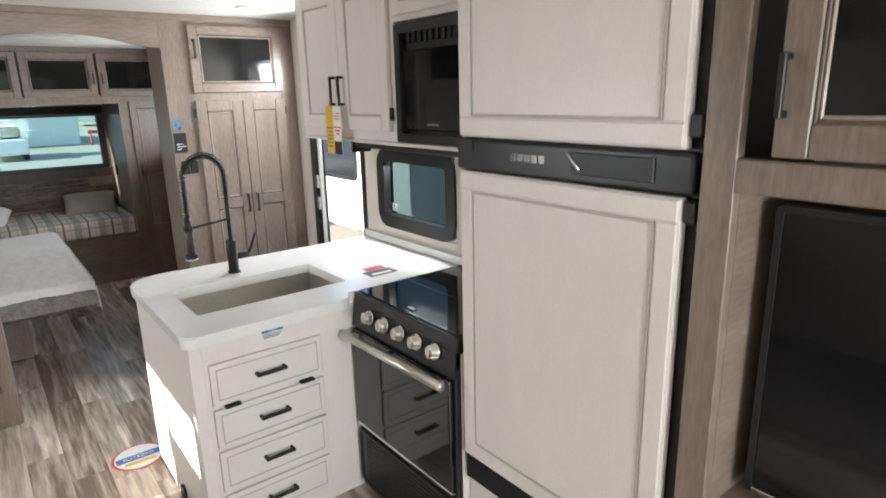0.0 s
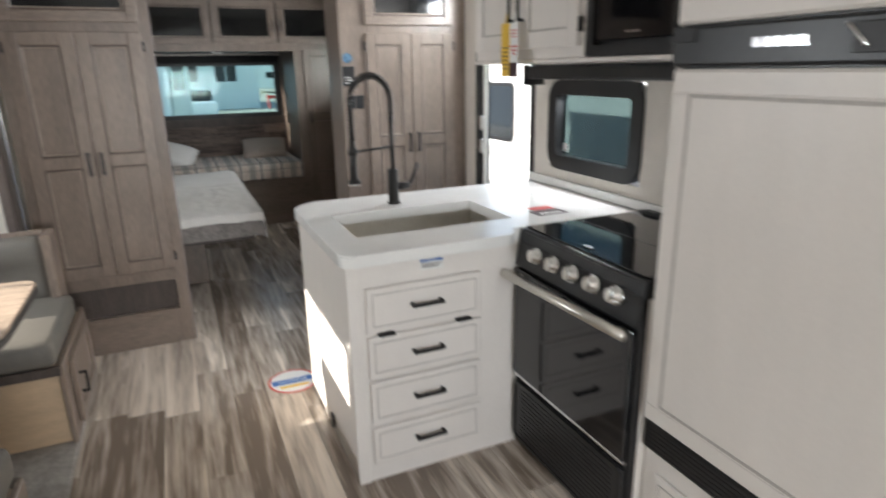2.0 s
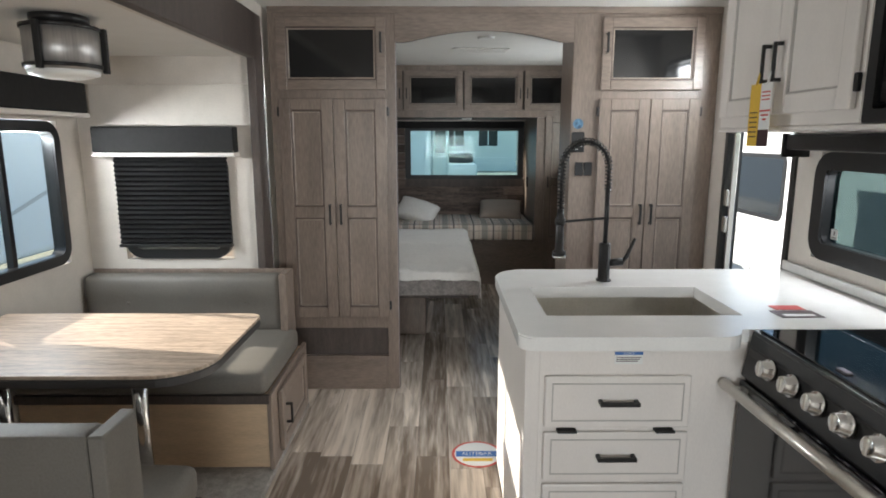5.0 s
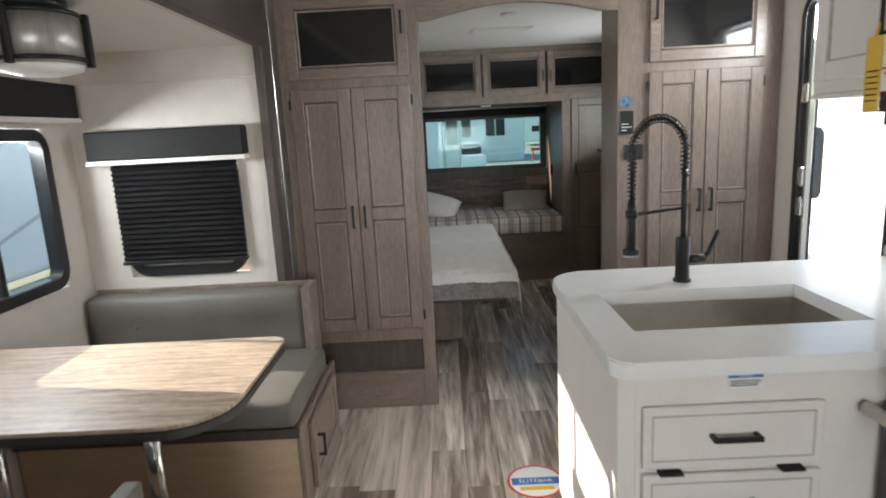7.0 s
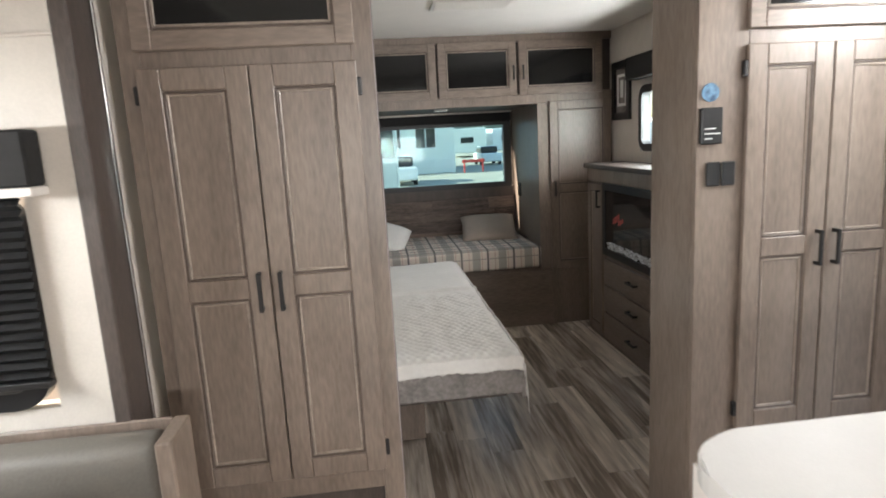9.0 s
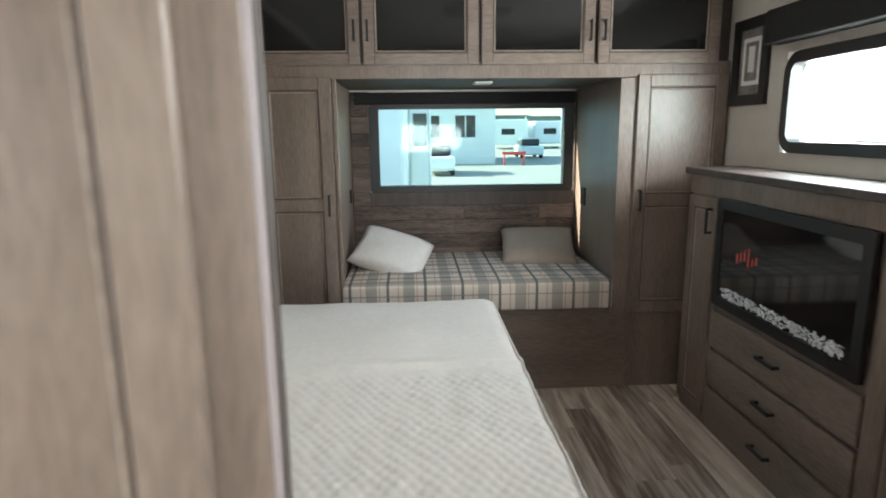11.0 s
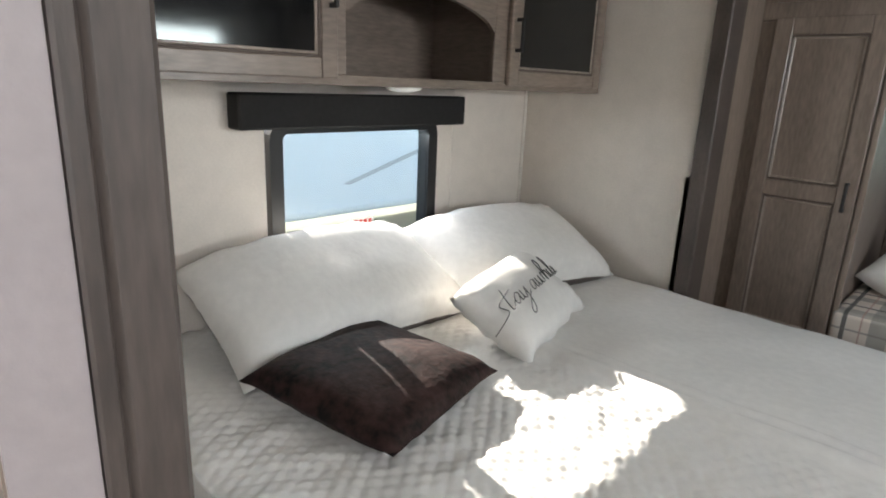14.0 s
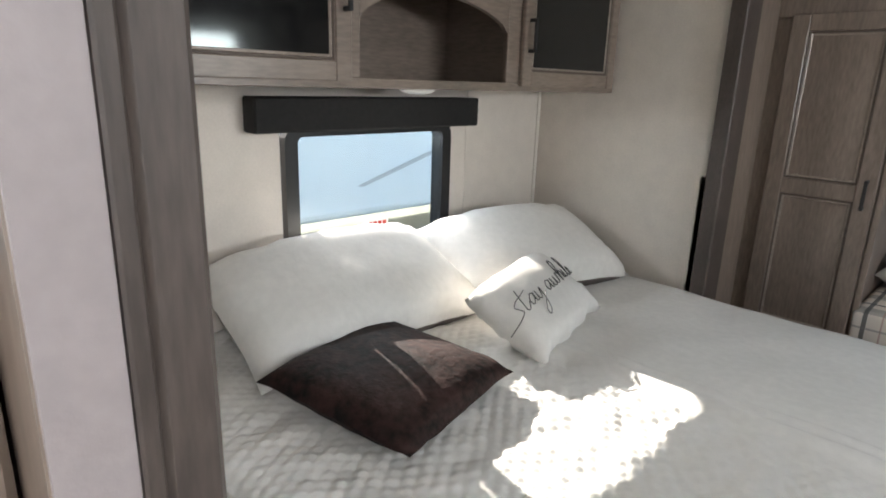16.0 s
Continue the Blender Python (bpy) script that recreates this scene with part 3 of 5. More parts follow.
# ---------------------------------------------------------------- kitchen
def drawer(parent, at, u0, u1, v0, v1, grip=.12):
    d = box("drawer", *at(u0, u1, v0, v1, .002, .016), WHITE, parent, .006, 2)
    i = .022
    bm = bmesh.new()
    g = .004
    add_box(bm, *at(u0 + i, u1 - i, v0 + i, v0 + i + g, .0161, .0175), 0)
    add_box(bm, *at(u0 + i, u1 - i, v1 - i - g, v1 - i, .0161, .0175), 0)
    add_box(bm, *at(u0 + i, u0 + i + g, v0 + i + g, v1 - i - g, .0161, .0175), 0)
    add_box(bm, *at(u1 - i - g, u1 - i, v0 + i + g, v1 - i - g, .0161, .0175), 0)
    make("bead", bm, WHITEGL, d)
    if grip:
        handle(d, at_shift(at, .016), (u0 + u1) / 2, (v0 + v1) / 2 + .005, grip, False)
    return d


def kitchen():
    # island and sink run, one cabinet under one top
    e = thing("kitchen_island", (1.2, 2.9, 0), "white painted L-shaped kitchen base cabinet with drawers", "kitchen cabinet")
    boxes("body", [(.935, 1.60, 2.535, 3.36, 0, .69), (1.60, 2.19, 2.56, 3.36, 0, .69), (.935, 1.60, 2.535, 2.665, .69, .868), (.935, 1.60, 3.09, 3.36, .69, .868), (.935, .995, 2.665, 3.09, .69, .868), (1.685, 2.19, 2.56, 3.36, .69, .868), (1.60, 1.685, 2.56, 2.665, .69, .868), (1.60, 1.685, 3.09, 3.36, .69, .868)], WHITE, e, 0)
    box("corner_post", .930, .975, 2.527, 2.534, 0, .868, WHITE, e, .002)
    at = YM(2.535)
    for v0, v1 in ((.605, .772), (.428, .590), (.245, .415), (.075, .228)):
        drawer(e, at, .99, 1.435, v0, v1)
    many("drawer_latch", [at(1.03, 1.09, .592, .600, .002, .03), at(1.33, 1.39, .592, .600, .002, .03)], BLACK, e, .002)
    boxes("label_sticker", [at(1.20, 1.285, .806, .845, .002, .003)], PAPER, e, 0, label="small white and blue notice label")
    boxes("label_print", [at(1.20, 1.285, .835, .845, .0031, .0036), ], BLUE, e, 0)
    boxes("label_text", [at(1.205, 1.28, .826, .8285, .0031, .0036), at(1.205, 1.275, .820, .8225, .0031, .0036), at(1.205, 1.27, .814, .8165, .0031, .0036)], MAROON, e, 0)
    writing("NOTICE", pose(1.2425, 2.5305, .840, 90), .0085, PAPER, "label_heading", e)
    bm = bmesh.new()
    bmesh.ops.create_cone(bm, cap_ends=True, segments=20, radius1=.035, radius2=.033, depth=.012, matrix=pose(.93, 2.93, .05, 0, 90))
    make("floor_vent_outlet", bm, BLACKPL, e, label="round black outlet in the side panel")
    # worktop with the sink cut out
    x0, x1, y0, y1 = .905, 2.195, 2.475, 3.39
    sx0, sx1, sy0, sy1 = 1.02, 1.66, 2.69, 3.07
    def arc(cx, cy, r, a0, a1, n=8):
        return [(cx + r * math.cos(radians(a0 + (a1 - a0) * k / n)), cy + r * math.sin(radians(a0 + (a1 - a0) * k / n))) for k in range(n + 1)]
    r = .13
    bm = bmesh.new()
    for poly in ([(sx0, y1)] + arc(x0 + r, y1 - r, r, 90, 180) + arc(x0 + .05, y0 + .05, .05, 180, 270) + [(sx0, y0)],
                 [(sx0, sy0), (sx0, y0)] + arc(1.50, y0 + .08, .08, 270, 340, 5) + [(1.585, 2.545), (sx1, 2.545), (sx1, sy0)],
                 [(sx0, sy1), (sx1, sy1), (sx1, y1), (sx0, y1)],
                 [(sx1, 2.545), (x1, 2.545), (x1, y1), (sx1, y1)]):
        n = len(poly)
        lo, hi = [bm.verts.new((*p, .868)) for p in poly], [bm.verts.new((*p, .910)) for p in poly]
        bm.faces.new(lo[::-1])
        bm.faces.new(hi)
        for k in range(n):
            bm.faces.new((lo[k], lo[(k + 1) % n], hi[(k + 1) % n], hi[k]))
    rim = [ed for ed in bm.edges if min(v.co.z for v in ed.verts) > .909 and max(v.co.x for v in ed.verts) < sx0 - .001]
    bmesh.ops.bevel(bm, geom=rim, offset=.006, segments=2, affect="EDGES")
    make("worktop", bm, QUARTZ, e, label="white polished solid-surface worktop")
    boxes("backsplash", [(2.178, 2.196, 1.88, 3.39, .912, .952)], QUARTZ, e, .003)
    s = thing("sink", ((sx0 + sx1) / 2, (sy0 + sy1) / 2, .70), "undermounted stainless steel single-bowl sink", "sink")
    boxes("bowl", [(sx0 - .012, sx0, sy0 - .012, sy1 + .012, .70, .8675), (sx1, sx1 + .012, sy0 - .012, sy1 + .012, .70, .8675), (sx0, sx1, sy0 - .012, sy0, .70, .8675), (sx0, sx1, sy1, sy1 + .012, .70, .8675), (sx0, sx1, sy0, sy1, .70, .712)], STEEL, s, 0)
    bm = bmesh.new()
    bmesh.ops.create_cone(bm, cap_ends=True, segments=24, radius1=.045, radius2=.04, depth=.008, matrix=pose(1.36, 2.88, .717))
    make("drain", bm, BLACK, s)
    faucet()
    # leaflet on the worktop
    e = tagged(boxes("leaflet", [(1.77, 1.91, 2.66, 2.74, .911, .9125)], MAROON, None, 0), "dark red printed leaflet lying on the worktop", "leaflet")
    boxes("print_mark", [(1.79, 1.89, 2.675, 2.695, .9126, .9130)], PAPER, e, 0)
    e = tagged(boxes("leaflet", [(1.80, 1.90, 2.75, 2.80, .911, .9123)], RED, None, 0), "small red printed card lying on the worktop", "leaflet")
    stove()
    fridge()
    uppers()


def faucet():
    e = thing("kitchen_faucet", (1.335, 3.175, .91), "matt black spring-neck pull-down kitchen faucet", "faucet")
    cx, cy = 1.335, 3.175
    tube("base", [(cx, cy, .911), (cx, cy, .918), (cx, cy, .919), (cx, cy, 1.06), (cx, cy, 1.065)], [.030, .030, .0235, .0235, .02], BLACK, e, 16)
    tube("stem", [(cx, cy, 1.06), (cx, cy, 1.30)], .0095, BLACK, e)
    way = Vector((-.84, -.30, 0)).normalized()
    def on(d, z):
        return (cx + way.x * d, cy + way.y * d, z)
    tube("lever_mount", [(cx + .015, cy, .985), (cx + .072, cy - .01, .990)], .015, BLACK, e, 12)
    tube("lever", [(cx + .065, cy - .008, .985), (cx + .085, cy - .010, 1.01), (cx + .115, cy - .012, 1.085)], [.008, .008, .006], BLACK, e)
    arc = [on(0, 1.26), on(0, 1.36)] + [on(.105 - .105 * math.cos(math.pi * k / 14), 1.36 + .105 * math.sin(math.pi * k / 14)) for k in range(1, 15)] + [on(.21, 1.20)]
    tube("hose", arc, .0065, BLACK, e)
    # the spring wound about the hose
    pts, L = [], []
    P = [Vector(p) for p in arc]
    acc = [0]
    for a, b in zip(P, P[1:]):
        acc.append(acc[-1] + (b - a).length)
    turns, steps = 40, 40 * 8
    for k in range(steps + 1):
        d = acc[-1] * (.02 + .96 * k / steps)
        i = max(j for j in range(len(acc) - 1) if acc[j] <= d)
        f = (d - acc[i]) / max(1e-6, acc[i + 1] - acc[i])
        c = P[i].lerp(P[i + 1], f)
        t = (P[i + 1] - P[i]).normalized()
        n1 = Vector((-way.y, way.x, 0))
        n2 = t.cross(n1).normalized()
        a = math.tau * turns * k / steps
        pts.append(c + .0135 * (math.cos(a) * n1 + math.sin(a) * n2))
    tube("spring", pts, .0026, BLACK, e, 6)
    tube("spray_head", [on(.21, 1.21), on(.21, 1.17), on(.21, 1.05), on(.21, 1.045), on(.21, 1.03)], [.012, .0155, .0165, .026, .027], BLACK, e, 14)
    tube("spray_rim", [on(.21, 1.029), on(.21, 1.022)], .0275, CHROME, e, 18)
    tube("arm", [on(0, 1.165), on(.205, 1.16)], .0055, BLACK, e)
    tube("arm_ring", [on(.21, 1.15), on(.21, 1.175)], .020, BLACK, e, 14)


def stove():
    x, y0, y1 = 1.585, 1.862, 2.525
    e = thing("gas_range", (1.85, 2.19, 0), "black gas range with glass lid and steel handle", "stove")
    box("body", x + .01, 2.185, y0, y1, .03, .868, BLACKPL, e, .004)
    at = XM(x)
    # sloped control panel
    bm = bmesh.new()
    prof = [(x - .002, .775), (x + .012, .775), (x + .06, .906), (x + .022, .906)]
    a = [bm.verts.new((px, y0, pz)) for px, pz in prof]
    b = [bm.verts.new((px, y1, pz)) for px, pz in prof]
    for k in range(4):
        bm.faces.new((a[k], a[(k + 1) % 4], b[(k + 1) % 4], b[k]))
    bm.faces.new(a[::-1])
    bm.faces.new(b)
    bmesh.ops.recalc_face_normals(bm, faces=bm.faces)
    make("control_panel", bm, BLACKPL, e)
    for k in range(5):
        y = 1.962 + (2.387 - 1.962) * k / 4
        c = Vector((x + .008, y, .842))
        n = Vector((-.98, 0, .18))
        tube("knob", [c, c + .012 * n, c + .0125 * n, c + .034 * n, c + .036 * n], [.030, .030, .0245, .0225, .018], CHROME, e, 20, label="brushed steel control knob")
        tip = c + .0365 * n
        box("knob_bar", tip.x - .006, tip.x + .004, y - .004, y + .004, tip.z - .020, tip.z + .020, STEEL, e, .002)
    box("oven_door", x - .012, x + .008, y0 + .01, y1 - .01, .335, .765, GLOSS, e, .006, 2, label="black glass oven door")
    box("oven_door_rim", x - .010, x + .009, y0 + .008, y1 - .008, .322, .334, CHROME, e, .003)
    tube("oven_handle", [(x - .055, y0 - .005, .768), (x - .055, y1 - .01, .750)], .0165, STEEL, e, 14)
    many("handle_foot", [(x - .05, x - .010, y0 + .03, y0 + .06, .745, .765), (x - .05, x - .010, y1 - .07, y1 - .04, .735, .757)], STEEL, e, .004)
    box("lower_panel", x - .004, x + .009, y0 + .012, y1 - .012, .045, .30, BLACKPL, e, .012, 2)
    ring("lower_rim", at, y0 + .012, y1 - .012, .045, .30, .03, .012, .004, .009, BLACK, e)
    boxes("vent_slot", [at(y0 + .06, y1 - .06, .07 + .018 * k, .078 + .018 * k, .0045, .0065) for k in range(12)], BLACK, e, 0)
    boxes("hob_frame", [(x + .02, 2.16, y0, y1, .900, .914)], BLACKPL, e, .004)
    box("glass_lid", x + .035, 2.13, y0 + .012, y1 - .012, .9145, .921, GLOSS, e, .003, label="folded black glass hob cover")
    many("lid_hinge", [(2.13, 2.165, y0 + .05, y0 + .13, .914, .935), (2.13, 2.165, y1 - .13, y1 - .05, .914, .935), (2.135, 2.16, y0 + .02, y1 - .02, .914, .926)], BLACKPL, e, .004)
    box("lid_seam", 1.85, 1.853, y0 + .02, y1 - .02, .9212, .9216, BLACK, e, 0)
    many("lid_clip", [(x + .055, x + .075, y0 + .30, y0 + .34, .921, .926)], BLACK, e, .002)


def fridge():
    x, y0, y1 = 1.62, 1.075, 1.850
    e = thing("refrigerator", (1.9, 1.46, .38), "two-door refrigerator with white panels and black frame", "refrigerator")
    box("body", x + .022, 2.19, y0, y1, .395, 2.15, BLACKPL, e, .004)
    at = XM(x + .02)
    for n, v0, v1 in (("lower_door", .505, 1.475), ("freezer_door", 1.575, 2.10)):
        d = box(n, *at(y0 + .035, y1 - .012, v0, v1, .002, .030), WHITE, e, .006, 2)
        bm = bmesh.new()
        i, g = .058, .008
        u0, u1 = y0 + .035, y1 - .012
        add_box(bm, *at(u0 + i, u1 - i, v0 + i, v0 + i + g, .0301, .0335), .001)
        add_box(bm, *at(u0 + i, u1 - i, v1 - i - g, v1 - i, .0301, .0335), .001)
        add_box(bm, *at(u0 + i, u0 + i + g, v0 + i + g, v1 - i - g, .0301, .0335), .001)
        add_box(bm, *at(u1 - i - g, u1 - i, v0 + i + g, v1 - i - g, .0301, .0335), .001)
        make("bead", bm, WHITEGL, d)
        make_frame = [at(u0 + .006, u1 - .006, v0 + .006, v0 + i - .004, .0301, .0345), at(u0 + .006, u1 - .006, v1 - i + .004, v1 - .006, .0301, .0345), at(u0 + .006, u0 + i - .004, v0 + i, v1 - i, .0301, .0345), at(u1 - i + .004, u1 - .006, v0 + i, v1 - i, .0301, .0345)]
        boxes("door_frame", make_frame, WHITE, d, .002)
    box("handle_band", *at(y0 + .012, y1 - .004, 1.480, 1.570, .002, .034), BLACKPL, e, .008, 2)
    many("grip_recess", [at(y0 + .10, y0 + .33, 1.50, 1.555, .0341, .040), at(y1 - .08, y1 - .01, 1.535, 1.57, .0341, .040)], BLACK, e, .006)
    tube("grip_edge", [(x - .022, y0 + .34, 1.552), (x - .022, y0 + .30, 1.512)], .004, CHROME, e)
    boxes("badge", [at(y0 + .42 + .026 * k, y0 + .44 + .026 * k, 1.518, 1.538, .0341, .0355) for k in range(5)], CHROME, e, .001)
    box("vent_grille", *at(y0 + .03, y1 - .01, .405, .495, .002, .02), BLACKPL, e, .003)
    boxes("grille_slot", [at(y0 + .05, y1 - .03, .415 + .014 * k, .420 + .014 * k, .0201, .0225) for k in range(6)], BLACK, e, 0)
    many("side_hinge", [at(y0 + .004, y0 + .03, z, z + .05, .002, .030) for z in (.52, 1.42, 1.60, 2.03)], BLACK, e, .004)
    # drawer cabinet beneath
    c = thing("fridge_base_cabinet", (1.9, 1.46, 0), "white base cabinet with one wide drawer", "cabinet")
    box("body", x + .02, 2.19, y0 + .01, y1, 0, .392, WHITE, c, .003)
    at = XM(x + .02)
    drawer(c, at, y0 + .06, y1 - .06, .04, .335)
    # filler stile between range and fridge, up to the ceiling
    f = tagged(boxes("filler_panel", [(1.615, 1.70, 1.852, 1.860, 0, .86), (1.64, 2.19, 1.852, 1.860, .93, 2.16)], WHITE, None, .002), "narrow white filler panel beside the refrigerator", "panel")
    # entertainment wall
    e = thing("entertainment_unit", (1.9, .3, 0), "stained wood wall unit with television recess", "wall unit")
    X = 1.605
    Y0, Y1 = -.9, 1.070
    boxes("face_frame", [(X, X + .03, 1.0, Y1, 0, 2.165), (X, X + .03, Y0, 1.0, 1.50, 1.565), (X, X + .03, Y0, Y0 + .08, 0, 1.5), (X, X + .03, Y0 + .08, 1.0, .69, .775), (X, X + .03, Y0 + .08, 1.0, 0, .06), (X, X + .03, Y0, 1.0, 2.09, 2.165)], WOOD, e, .002)
    boxes("recess", [(X + .03, 2.19, 1.0, 1.015, .69, 1.52), (X + .03, 2.19, Y0, Y0 + .015, .69, 1.52), (2.17, 2.19, Y0 + .015, 1.0, .69, 1.52), (X + .03, 2.17, Y0 + .015, 1.0, .745, .773), (X + .03, 2.17, Y0 + .015, 1.0, 1.505, 1.52)], WOODH, e, 0)
    at = XM(X)
    door(e, at, .30, .93, 1.575, 2.085, WOOD, GLAZE, panel=SMOKED, stile=.06, grip=(.915, 1.70, .11), name="cabinet_door", label="framed cabinet door with dark glass")
    door(e, at, -.36, .28, 1.575, 2.085, WOOD, GLAZE, panel=SMOKED, stile=.06, grip=(-.34, 1.70, .11), name="cabinet_door", label="framed cabinet door with dark glass")
    door(e, at, .22, .975, .07, .675, WOOD, GLAZE, grip=(.955, .58, .11), name="lower_door")
    door(e, at, -.56, .20, .07, .675, WOOD, GLAZE, grip=(-.54, .58, .11), name="lower_door")
    t = thing("television", (1.80, .35, .775), "large black flat-screen television in its recess", "television")
    bm = bmesh.new()
    add_box(bm, 1.73, 1.77, -.45, .965, .80, 1.465, .006)
    make("housing", bm, BLACKPL, t)
    ring("bezel", XM(1.73), -.45, .965, .80, 1.465, .012, .014, .001, .008, BLACKPL, t)
    box("screen", 1.7265, 1.7295, -.435, .951, .815, 1.45, GLOSS, t, 0, label="glossy dark screen")
    box("chin", 1.720, 1.7295, -.435, .951, .800, .812, CHROME, t, .002)
    many("foot", [(1.67, 1.83, .70, .73, .774, .80), (1.67, 1.83, -.2, -.17, .774, .80)], BLACKPL, t, .004)


def uppers():
    X = 1.80
    e = thing("upper_cabinet", (2.0, 2.8, 1.5), "white painted wall cupboard with two doors", "kitchen cabinet")
    boxes("body", [(X, 2.195, 2.455, 3.27, 1.515, 2.165)], WHITE, e, .004)
    boxes("bottom_rail", [(X - .004, 2.19, 1.866, 3.275, 1.50, 1.514)], WHITE, e, .003)
    at = XM(X)
    door(e, at, 2.86, 3.24, 1.555, 2.145, WHITE, WHITEGL, stile=.06, grip=(2.895, 1.72, .125))
    door(e, at, 2.475, 2.855, 1.555, 2.145, WHITE, WHITEGL, stile=.06, grip=(2.825, 1.72, .125), hinge=2.468)
    boxes("over_microwave", [(X + .002, 2.19, 1.866, 2.453, 1.965, 2.165)], WHITE, e, .003)
    door(e, XM(X + .002), 1.885, 2.435, 1.985, 2.150, WHITE, WHITEGL, stile=.045)
    m = thing("microwave", (2.0, 2.16, 1.516), "black built-in microwave oven", "microwave")
    box("body", X + .03, 2.18, 1.88, 2.44, 1.5165, 1.955, BLACKPL, m, .004)
    at = XM(X + .028)
    ring("trim", at, 1.872, 2.448, 1.5165, 1.957, .01, .035, 0, .03, BLACKPL, m)
    box("door_glass", *at(2.05, 2.41, 1.565, 1.86, .002, .020), GLOSS, m, .004)
    box("control_strip", *at(1.91, 2.045, 1.565, 1.86, .002, .018), BLACK, m, .004)
    boxes("vent_slot", [at(1.95 + .035 * k, 1.97 + .035 * k, 1.885, 1.925, .002, .012) for k in range(13)], BLACK, m, .002)
    boxes("badge", [at(2.19, 2.26, 1.585, 1.592, .0201, .0207)], CHROME, m, 0)
    # swing tags on the pulls
    for n, y, cols, lab in (("hang_tag", 2.897, YELLOW, "yellow card tag hanging from the cupboard handle"), ("hang_tag", 2.828, PAPER, "white and dark card tag hanging from the handle")):
        t = thing(n, (X - .06, y, 1.44), lab, "tag", "tags on the cupboard handles")
        box("card", X - .060, X - .0585, y - .032, y + .032, 1.45, 1.655, cols, t, 0)
        if cols is PAPER:
            box("dark_band", X - .0612, X - .0602, y - .032, y + .032, 1.45, 1.505, MAROON, t, 0)
            for k in range(3):
                w = .012 + .010 * k
                box("wave_mark", X - .0612, X - .0602, y - w, y + w, 1.535 + .014 * k, 1.541 + .014 * k, RED, t, 0)
            boxes("print_lines", [(X - .0612, X - .0602, y - .024, y + .024, 1.60 + .012 * k, 1.604 + .012 * k) for k in range(3)], RED, t, 0)
        else:
            boxes("print_lines", [(X - .0612, X - .0602, y - .024, y + .024, 1.48 + .016 * k, 1.484 + .016 * k) for k in range(6)], MAROON, t, 0)
        tube("loop", [(X - .059, y, 1.65), (X - .05, y, 1.69), (X - .045, y, 1.70)], .004, cols, t, 6)


# ---------------------------------------------------------------- entry door and what stands in it
def entry():
    at = XM(RIGHT)
    e = thing("door_1", (RIGHT, 3.7, 0), "open entry doorway with aluminium frame", "door", kind="structure")
    ring("frame", at, 3.385, 4.035, .005, 1.975, .10, .03, -.07, .012, BLACKPL, e)
    boxes("threshold", [(RIGHT - .01, RIGHT + .09, 3.41, 4.01, .0, .02)], STEEL, e, .003)
    boxes("screen_door_stile", [(RIGHT + .005, RIGHT + .035, 3.965, 4.005, .03, 1.93)], CHROME, e, .004)
    many("latch", [(RIGHT - .015, RIGHT + .005, 3.965, 4.0, z, z + .09) for z in (.62, .98, 1.12, 1.5)], CHROME, e, .006)


# ---------------------------------------------------------------- dinette
def cushion(name, x0, x1, y0, y1, z0, z1, material, parent, puff=.012, bev=.03, tufts=()):
    bm = bmesh.new()
    add_box(bm, x0, x1, y0, y1, z0, z1, bev, 3)
    bmesh.ops.subdivide_edges(bm, edges=[e for e in bm.edges if e.calc_length() > .2], cuts=9, use_grid_fill=True)
    c, h = Vector(((x0 + x1) / 2, (y0 + y1) / 2, (z0 + z1) / 2)), Vector(((x1 - x0) / 2, (y1 - y0) / 2, (z1 - z0) / 2))
    thin = min(range(3), key=lambda k: h[k])
    o = [k for k in range(3) if k != thin]
    for v in bm.verts:
        d = v.co - c
        f = (1 - (d[o[0]] / h[o[0]]) ** 4) * (1 - (d[o[1]] / h[o[1]]) ** 4)
        s = 1 if d[thin] > 0 else -1
        move = puff * max(0, f)
        for t in tufts:
            q = math.hypot(v.co[o[0]] - t[0], v.co[o[1]] - t[1])
            move -= .018 * math.exp(-(q / .05) ** 2)
        v.co[thin] += s * move + .002 * noise.noise(v.co * 6)
    return make(name, bm, material, parent, smooth=True)


def bench(y_back, y_front, group, shell=None):
    s = 1 if y_front > y_back else -1
    e = thing("dinette_bench", (-.65, (y_back + y_front) / 2, .022), "grey-brown upholstered dinette bench with tufted back", "bench", group)
    yb = y_back + s * .125
    box("base", SLIDE + .01, -.085, y_back + s * .02, y_front - s * .02, .0225, .36, PLY, e, .004)
    box("end_panel", -.083, -.062, y_back, y_front, .0225, .375, WOOD, e, .003)
    door(e, XP(-.062), min(y_back, y_front) + .10, max(y_back, y_front) - .10, .06, .35, WOOD, GLAZE, stile=.05, grip=(y_front - s * .16, .22, .10), name="end_door")
    box("front_rail", SLIDE + .01, -.07, y_front - s * .018, y_front + s * .004, .335, .375, DARKTRIM, e, .003)
    cushion("seat", SLIDE + .01, -.075, yb - s * .02, y_front + s * .01, .376, .49, FABRIC, e)
    cushion("backrest", SLIDE + .01, -.16, y_back + s * .012, yb, .47, .775, FABRIC, e, tufts=((-.95, .63), (-.62, .63), (-.34, .63)))
    boxes("back_frame", [(-.155, -.115, y_back, yb + s * .03, .375, .79), (SLIDE + .01, -.157, y_back, y_back + s * .010, .40, .79)], shell or WOOD, e, .004)
    for x in (-.95, -.62, -.34):
        bm = bmesh.new()
        bmesh.ops.create_uvsphere(bm, u_segments=10, v_segments=6, radius=.012, matrix=Matrix.Translation((x, yb - s * .006, .63)))
        make("button", bm, FABRIC, e, smooth=True)
    return e


